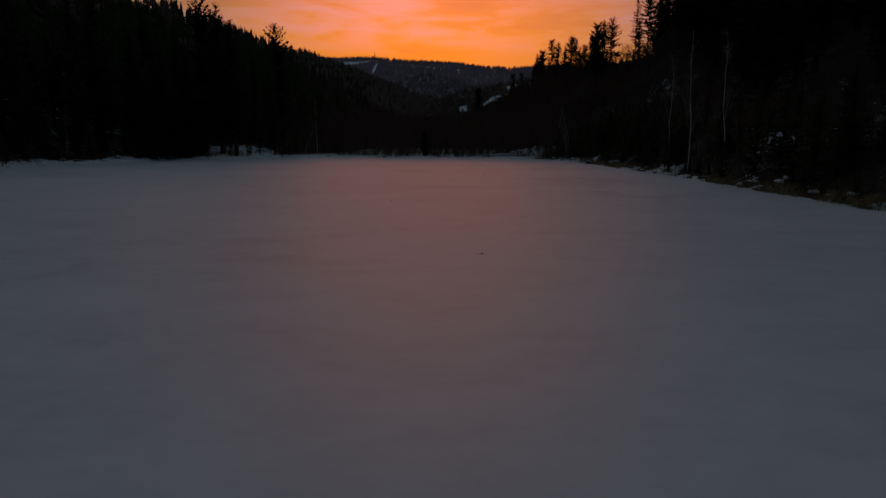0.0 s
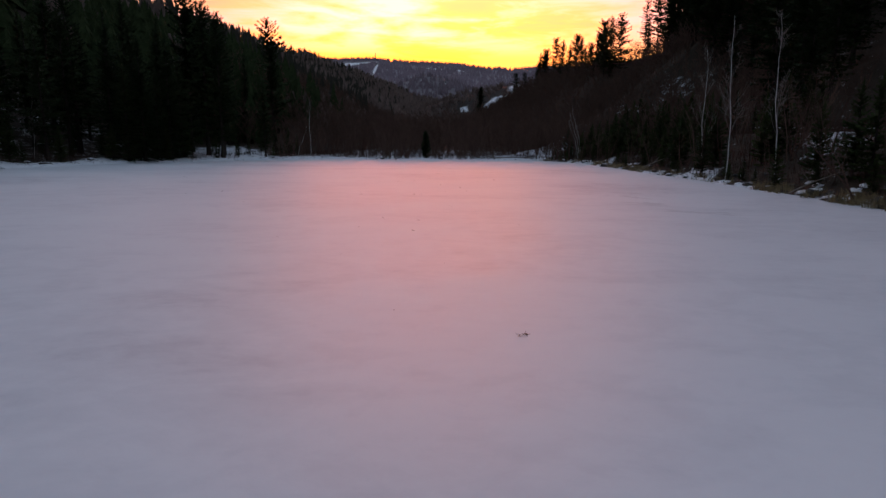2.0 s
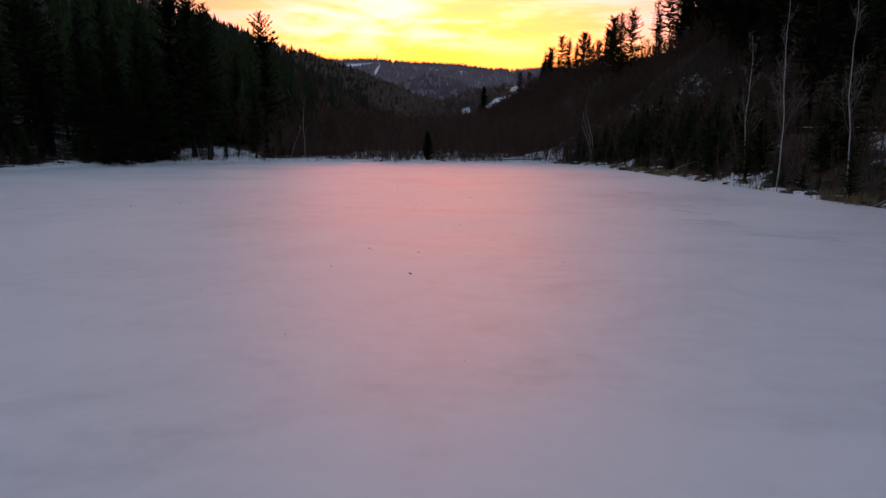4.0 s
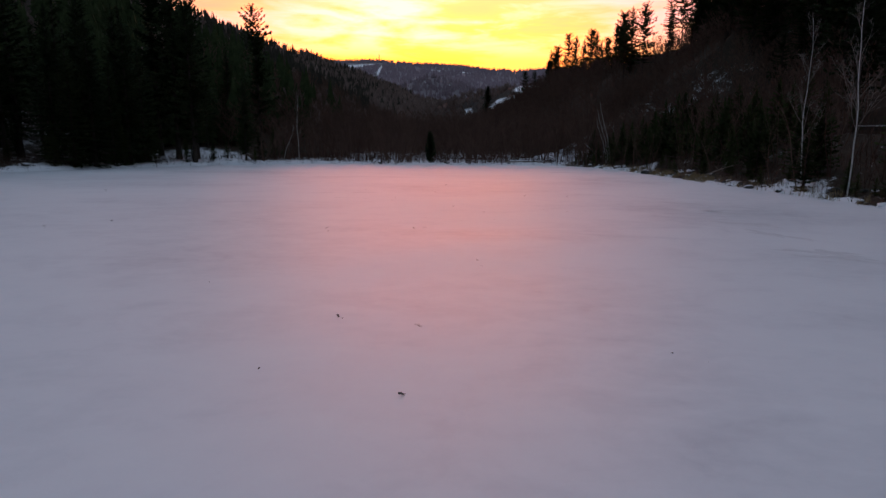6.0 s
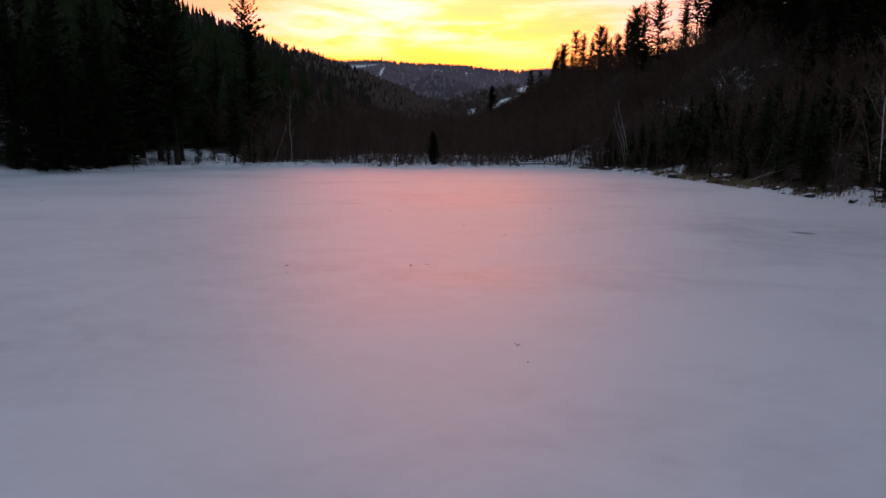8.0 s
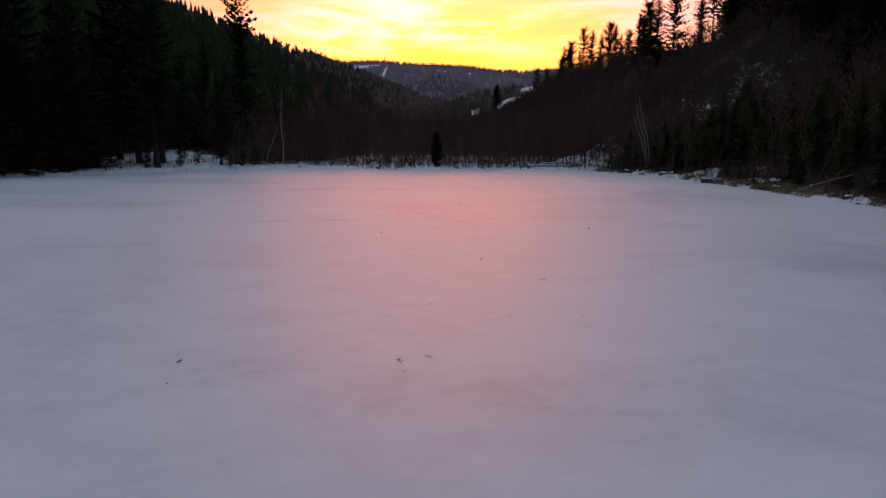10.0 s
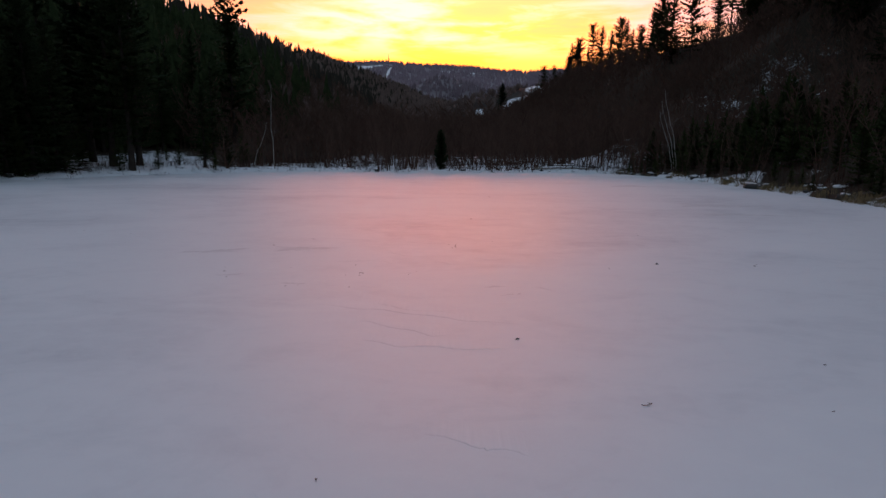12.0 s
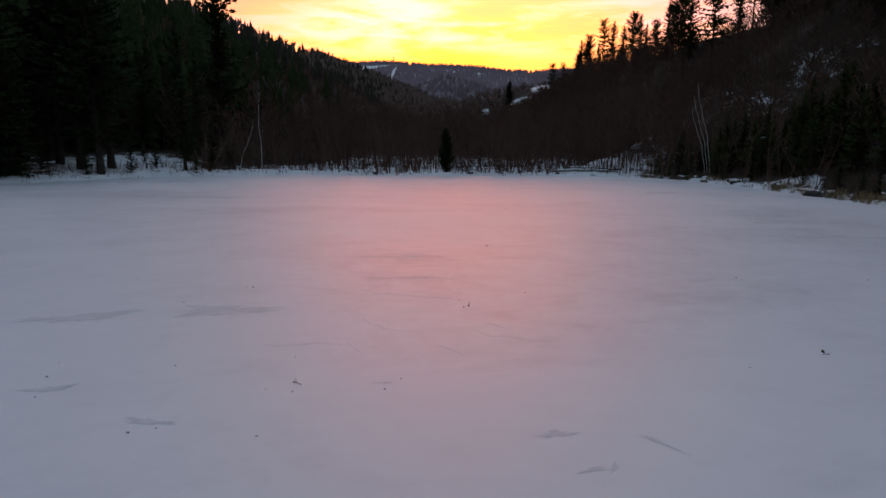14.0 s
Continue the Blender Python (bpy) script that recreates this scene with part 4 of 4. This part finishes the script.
def mast():
    """A lattice mast on the far ridge."""
    root = new("radio_mast")
    x, y = -193.0, 2492.0
    z = land_at(x, y)
    root.matrix_basis = pose(x, y, z) @ Matrix.Diagonal((1.3, 1.3, 1.35, 1))
    V, F = [], []
    for a in range(3):
        w = 2 * math.pi * a / 3
        c = np.array((math.cos(w), math.sin(w), 0))
        tube(V, F, [c * 3.2 - UP, c * 0.8 + UP * 20], [0.55, 0.4], 4)
    for k in range(8):
        s0, s1 = k / 8, (k + 1) / 8
        for a in range(3):
            w0, w1 = 2 * math.pi * a / 3, 2 * math.pi * (a + 1) / 3
            p = np.array((math.cos(w0), math.sin(w0), 0)) * (3.2 - 2.4 * s0) + UP * 20 * s0
            q = np.array((math.cos(w1), math.sin(w1), 0)) * (3.2 - 2.4 * s1) + UP * 20 * s1
            tube(V, F, [p, q], [0.25, 0.25], 4)
    part("tower", mesh_of("tower", V, F, METAL), root)
    V, F = [], []
    tube(V, F, [UP * 20, UP * 27], [0.5, 0.25], 6)
    part("aerial", mesh_of("aerial", V, F, METAL), root)
    tagged(root, "distant lattice radio mast on the mountain ridge", "radio mast")


def leaf_mesh(seed):
    rng = np.random.default_rng(seed)
    V, F = [], []
    n = 7
    for i in range(n):
        s = i / (n - 1)
        w = 0.045 * math.sin(math.pi * min(1, s * 1.02 + 0.02)) ** 0.8 * rng.uniform(0.8, 1.2) + 0.003
        x, z = 0.15 * (s - 0.5), 0.012 + 0.03 * math.sin(s * 3.0 + seed)
        for j in range(5):
            t = j / 4 * 2 - 1
            V.append((x + 0.012 * (1 - abs(t)), t * w, z + 0.035 * t * t + rng.uniform(-0.004, 0.004)))
    for i in range(n - 1):
        for j in range(4):
            F.append((i * 5 + j, i * 5 + j + 1, i * 5 + j + 6, i * 5 + j + 5))
    k = len(V)
    F2 = [tuple(q + k for q in reversed(f)) for f in F]
    V = V + [(x, y, z - 0.003) for x, y, z in V]
    V = [np.array(v) for v in V]
    F = F + F2
    tube(V, F, [np.array((0.07, 0, 0.02)), np.array((0.10, 0.01, 0.03)), np.array((0.13, 0.012, 0.012))], [0.004, 0.003, 0.002], 4)
    return mesh_of("dead_leaf", V, F, LEAF, True)


def twig_mesh(seed):
    rng = np.random.default_rng(seed)
    V, F = [], []
    pts = [np.array((0.06 * i - 0.15, 0.025 * math.sin(i * 1.3 + seed), 0.012 + 0.014 * abs(math.sin(i + seed)))) for i in range(6)]
    tube(V, F, pts, [0.009, 0.009, 0.008, 0.007, 0.006, 0.003], 5)
    for i in (2, 3, 4):
        out = np.array((rng.uniform(-0.05, 0.10), rng.choice((-1, 1)) * rng.uniform(0.04, 0.13), rng.uniform(0.02, 0.04) if i != 3 else rng.uniform(0.09, 0.17)))
        tube(V, F, [pts[i], pts[i] + out * 0.6, pts[i] + out], [0.006, 0.005, 0.002], 4)
    k = len(V)
    for i in range(4):
        a = pts[5] * 0.6 + np.array((rng.normal(0, 0.02), rng.normal(0, 0.02), 0.01))
        V += [a, a + np.array((0.05, 0.02, 0.01)), a + np.array((0.03, -0.03, 0.025))]
        F.append((k, k + 1, k + 2))
        k += 3
    return mesh_of("twig", V, F, LEAF)


LEAVES, STICKS = [leaf_mesh(i) for i in range(4)], [twig_mesh(i) for i in range(4)]
# places on the ice, in metres
BIG_LEAVES = [(1.81, 17.63), (-1.81, 33.92), (-4.1, 46.4), (6.54, 62.04), (1.41, 55.0), (-0.4, 30.2)]
FORKED_TWIGS = [(1.70, 17.62), (1.83, 17.70), (1.45, 39.69), (-0.6, 46.4), (-0.15, 46.6), (-2.1, 60.6), (2.8, 52.3), (3.6, 85.3), (6.5, 61.9), (0.6, 64.9), (-0.2, 33.3), (-13.7, 48.3), (-22.9, 65.2), (-15.5, 46.6), (9.3, 61.7), (-4.6, 66.5), (1.6, 72.7)]
CRUMBS = [(1.5, 49.0), (3.0, 49.0), (-0.1, 49.9), (1.0, 8.4), (-0.6, 19.3), (-2.5, 25.3), (-1.7, 33.8), (1.5, 38.9), (-3.9, 45.5), (-5.2, 28.6), (-22.2, 63.9), (-13.5, 48.0), (-15.2, 46.2), (0.6, 24.0), (-2.6, 31.2), (-10.1, 41.1), (4.0, 31.8), (4.4, 31.4), (-0.5, 46.0), (-5.4, 36.9), (-1.3, 50.5), (5.2, 52.1), (7.2, 52.7), (6.2, 53.8)]
MORE_CRUMBS = [(-14.2, 68.4), (-12.0, 67.8), (-14.7, 65.0), (1.0, 50.0), (-2.1, 60.3), (0.5, 64.8), (-2.4, 61.7), (-0.6, 60.8), (-0.8, 60.4), (4.9, 61.3), (0.4, 65.4), (2.0, 66.1), (-4.8, 66.6), (-5.7, 65.1), (-7.9, 67.4), (-6.1, 61.4), (-5.9, 60.8), (-5.6, 60.1), (-2.5, 60.4), (-4.2, 61.3), (-2.2, 59.0), (7.9, 67.8), (11.3, 67.6), (-3.8, 59.1), (-3.5, 59.2)]


def strew():
    rng = np.random.default_rng(14)
    for spots_, meshes, name, label, lo, hi in ((BIG_LEAVES, LEAVES, "dead_leaf", "curled dark brown dead leaf on the snowy ice", 0.4, 0.65), (FORKED_TWIGS, STICKS, "twig", "small dark forked twig on the snowy ice", 0.4, 0.62), (CRUMBS + MORE_CRUMBS, LEAVES, "dead_leaf", "small dark dead leaf scrap on the snowy ice", 0.16, 0.30)):
        for i, (x, y) in enumerate(spots_):
            ob = new(name, meshes[i % 4])
            s = rng.uniform(lo, hi)
            ob.matrix_basis = pose(x, y, 0.004, 0, 0, rng.uniform(0, 360)) @ Matrix.Diagonal((s, s, s, 1))
            tagged(ob, label, "twig" if name == "twig" else "leaf", "leaves and twigs on the ice")


DRIFTS = [
    [(-2.7, 57.4), (-1.7, 57.1), (-1.0, 56.9), (0.1, 56.4), (0.9, 56.1), (2.1, 55.9)],
    [(-1.6, 56.2), (-0.9, 55.8), (-0.2, 55.3), (0.1, 55.2)],
    [(-1.4, 55.0), (-0.7, 54.7), (0.2, 54.6), (1.2, 54.5)],
    [(-1.5, 57.5), (-0.6, 57.0), (0.4, 56.7)],
    [(-4.0, 66.8), (-3.0, 66.5), (-2.2, 66.0), (-1.1, 65.9), (0.1, 65.6), (0.5, 65.4), (1.3, 65.7)],
    [(-2.4, 66.4), (-1.4, 66.1), (-0.4, 66.2), (0.2, 65.7)],
    [(-1.6, 63.9), (-1.4, 63.6), (-1.1, 63.3), (-0.4, 63.0)],
    [(-3.3, 62.3), (-2.8, 62.3), (-1.8, 62.4), (-1.6, 62.3), (-1.2, 61.8)],
    [(0.5, 63.3), (0.9, 62.9), (1.5, 62.7), (2.2, 62.5)],
    [(0.8, 63.7), (1.3, 63.3)],
    [(-0.1, 62.3), (0.4, 61.9)],
    [(-1.8, 70.0), (-0.1, 70.0), (0.6, 69.8)],
    [(-0.3, 73.4), (1.7, 73.0), (4.1, 71.9)],
    [(0.2, 68.6), (0.8, 67.9)],
    [(2.2, 68.2), (3.2, 67.6)],
    [(-1.9, 50.3), (-1.0, 49.0), (-0.6, 48.6)],
    [(-0.2, 51.5), (0.5, 51.2), (1.0, 51.0)],
]


def drifts():
    """Low wind-cut edges of the snow cover."""
    rng = np.random.default_rng(15)
    for line in DRIFTS:
        pts = np.array(line)
        mid = pts.mean(0)
        n = 14 * (len(pts) - 1)
        V, F = [], []
        for i in range(n + 1):
            s = i / n * (len(pts) - 1)
            j = min(int(s), len(pts) - 2)
            p = pts[j] + (pts[j + 1] - pts[j]) * (s - j) - mid
            y = p[1] + 0.05 * math.sin(i * 0.35) + rng.normal(0, 0.008)
            h = 0.0055 * math.sin(math.pi * i / n) ** 0.5 * rng.uniform(0.45, 1.1)
            V += [(p[0], y - 0.02, 0.001), (p[0], y, 0.002 + h), (p[0], y + 0.6, 0.001)]
        for i in range(n):
            q = 3 * i
            F += [(q, q + 3, q + 4, q + 1), (q + 1, q + 4, q + 5, q + 2)]
        ob = new("snow_drift", mesh_of("snow_drift", V, F, ICE))
        ob.location = (mid[0], mid[1], 0)
        tagged(ob, "low wind-cut edge of snow on the ice", "snow", "snow drifts on the ice")


# scoured places: middle, half length, half width, turn
SCOURED = [(15.4, 57.4, 1.3, 0.5, -50), (14.9, 53.3, 0.5, 0.2, -30), (15.4, 52.4, 1.2, 0.4, -60), (16.0, 53.6, 0.5, 0.2, -20), (14.2, 48.1, 1.2, 0.5, -40), (13.5, 45.0, 1.3, 0.35, -70), (12.9, 41.0, 1.1, 0.5, -40), (12.5, 40.2, 0.9, 0.3, -30), (13.6, 36.7, 1.6, 0.4, -40), (14.9, 36.5, 0.8, 0.3, -20), (15.5, 75.2, 2.0, 0.5, -8), (16.8, 80.0, 2.2, 0.8, -10), (17.2, 97.5, 1.5, 1.0, 0), (-7.3, 64.0, 0.9, 0.25, 18), (-4.6, 64.5, 0.9, 0.35, 5), (-25.2, 92.7, 1.8, 0.9, 0), (-27.6, 109.0, 3.8, 1.8, 4), (1.65, 58.3, 0.16, 0.035, 20), (1.9, 58.35, 0.10, 0.03, 60), (1.4, 59.1, 0.22, 0.07, 10), (-0.84, 60.65, 0.14, 0.04, 0), (-5.6, 60.4, 0.3, 0.08, 15), (-3.7, 59.4, 0.3, 0.06, -10), (2.6, 58.9, 0.24, 0.03, -50), (-1.2, 70.7, 1.1, 0.25, 0), (-0.8, 67.7, 0.9, 0.12, 0)]


def scoured():
    """Grey ice showing where the wind has thinned the snow."""
    for i, (x, y, a, b, turn) in enumerate(SCOURED):
        rng = np.random.default_rng(80 + i)
        V, F = [(0, 0, 0)], []
        n = 40
        ph = rng.uniform(0, 6, 3)
        for ring, k in ((0.55, 1), (1.0, 1)):
            for j in range(n):
                w = 2 * math.pi * j / n
                r = ring * (1 + 0.34 * math.sin(3 * w + ph[0]) + 0.26 * math.sin(7 * w + ph[1]) + 0.2 * math.sin(13 * w + ph[2]) * ring)
                V.append((math.cos(w) * a * r, math.sin(w) * b * r, 0.0))
        F += [(0, 1 + j, 1 + (j + 1) % n) for j in range(n)]
        F += [(1 + j, 1 + n + j, 1 + n + (j + 1) % n, 1 + (j + 1) % n) for j in range(n)]
        ob = new("bare_ice", mesh_of("bare_ice", V, F, GREY_ICE))
        ob.matrix_basis = pose(x, y, 0.004, 0, 0, turn)
        tagged(ob, "grey patch of wind-scoured ice in the snow", "ice", "scoured ice patches")


def bank_snow():
    """Lumps and tongues of snow left lying along the water's edge."""
    rng = np.random.default_rng(16)
    meshes = [lump(60 + i, (1.0, 0.6, 0.34), SNOWCAP, 0.8, -0.2, "snow_patch", 3) for i in range(4)]
    n = 0
    for x, y, z, d in spots(rng, 5000, -50, 34, 30, 134):
        if not 0.2 < d < 2.4 or n >= 110 or (x < 15 and rng.random() < 0.55):
            continue
        ob = new("snow_patch", meshes[n % 4])
        s = rng.uniform(0.25, 0.7) if x < 15 else rng.uniform(0.18, 0.5)
        ob.matrix_basis = pose(x, y, max(z, 0) - 0.1 * s, rng.uniform(-6, 6), rng.uniform(-6, 6), (90 if x > 15 else 0) + rng.uniform(-40, 40)) @ Matrix.Diagonal((s, s, s, 1))
        tagged(ob, "lump of old snow lying on the lake bank", "snow", "snow lumps on the banks")
        n += 1


boulder(27.3, 94.8, 3, (0.9, 0.6, 0.32), False, "bare dark boulder at the ice edge")
for i, (x, y, s) in enumerate([(26.5, 70.5, 0.3), (26.3, 66.0, 0.22), (27.5, 94.0, 0.35), (27.7, 101.0, 0.4), (27.2, 84.0, 0.3), (25.7, 45.6, 0.35), (25.5, 39.5, 0.4), (26.1, 54.0, 0.25), (27.4, 107.5, 0.4), (25.8, 116.0, 0.35), (-40.6, 101.5, 0.35), (-47.0, 93.4, 0.4), (-50.0, 84.5, 0.45), (3.5, 124.3, 0.28), (14.0, 124.0, 0.25), (-8.0, 123.6, 0.25)]):
    boulder(x, y, 10 + i, (s * 1.25, s, s * 0.62))
def bank_stones():
    """Wet stones and roots showing along the foot of the bank."""
    rng = np.random.default_rng(19)
    meshes = [lump(90 + i, (0.34, 0.22, 0.13), STONE, 0.7, None, "stone", 2) for i in range(4)]
    n = 0
    for x, y, z, d in spots(rng, 4000, 23, 34, 34, 120):
        if not 0.1 < d < 2.6 or n >= 70:
            continue
        ob = new("stone", meshes[n % 4])
        s = rng.uniform(0.35, 1.3)
        ob.matrix_basis = pose(x, y, max(z, 0) + 0.02, 0, 0, rng.uniform(0, 360)) @ Matrix.Diagonal((s, s, s, 1))
        tagged(ob, "small dark wet stone at the foot of the bank", "stone", "stones along the bank")
        n += 1


log(24.9, 47.0, 0.12, 27.6, 45.4, 1.75, 0.036, 1, "long pale fallen trunk leaning up the bank")
log(26.9, 81.2, 0.1, 28.35, 76.9, 1.65, 0.065, 2, "long pale fallen trunk leaning up the bank")
log(27.1, 93.6, 0.14, 27.5, 98.0, 0.22, 0.13, 3, "snow covered log lying along the ice edge", snow=True, branches=1)
log(13.5, 126.6, 0.45, 21.5, 125.2, 0.5, 0.16, 4, "snow covered log lying among the alders", snow=True, branches=4)
log(15.5, 128.2, 0.75, 22.5, 127.0, 0.65, 0.14, 5, "dark fallen trunk among the alders", RAILWOOD, True, 4)
log(-49.4, 84.3, 0.25, -48.2, 86.6, 0.3, 0.12, 6, "dark half buried log on the snowy bank", RAILWOOD, False, 2)
bank_stones()
guardrail()
bench()
mast()
strew()
drifts()
scoured()
bank_snow()
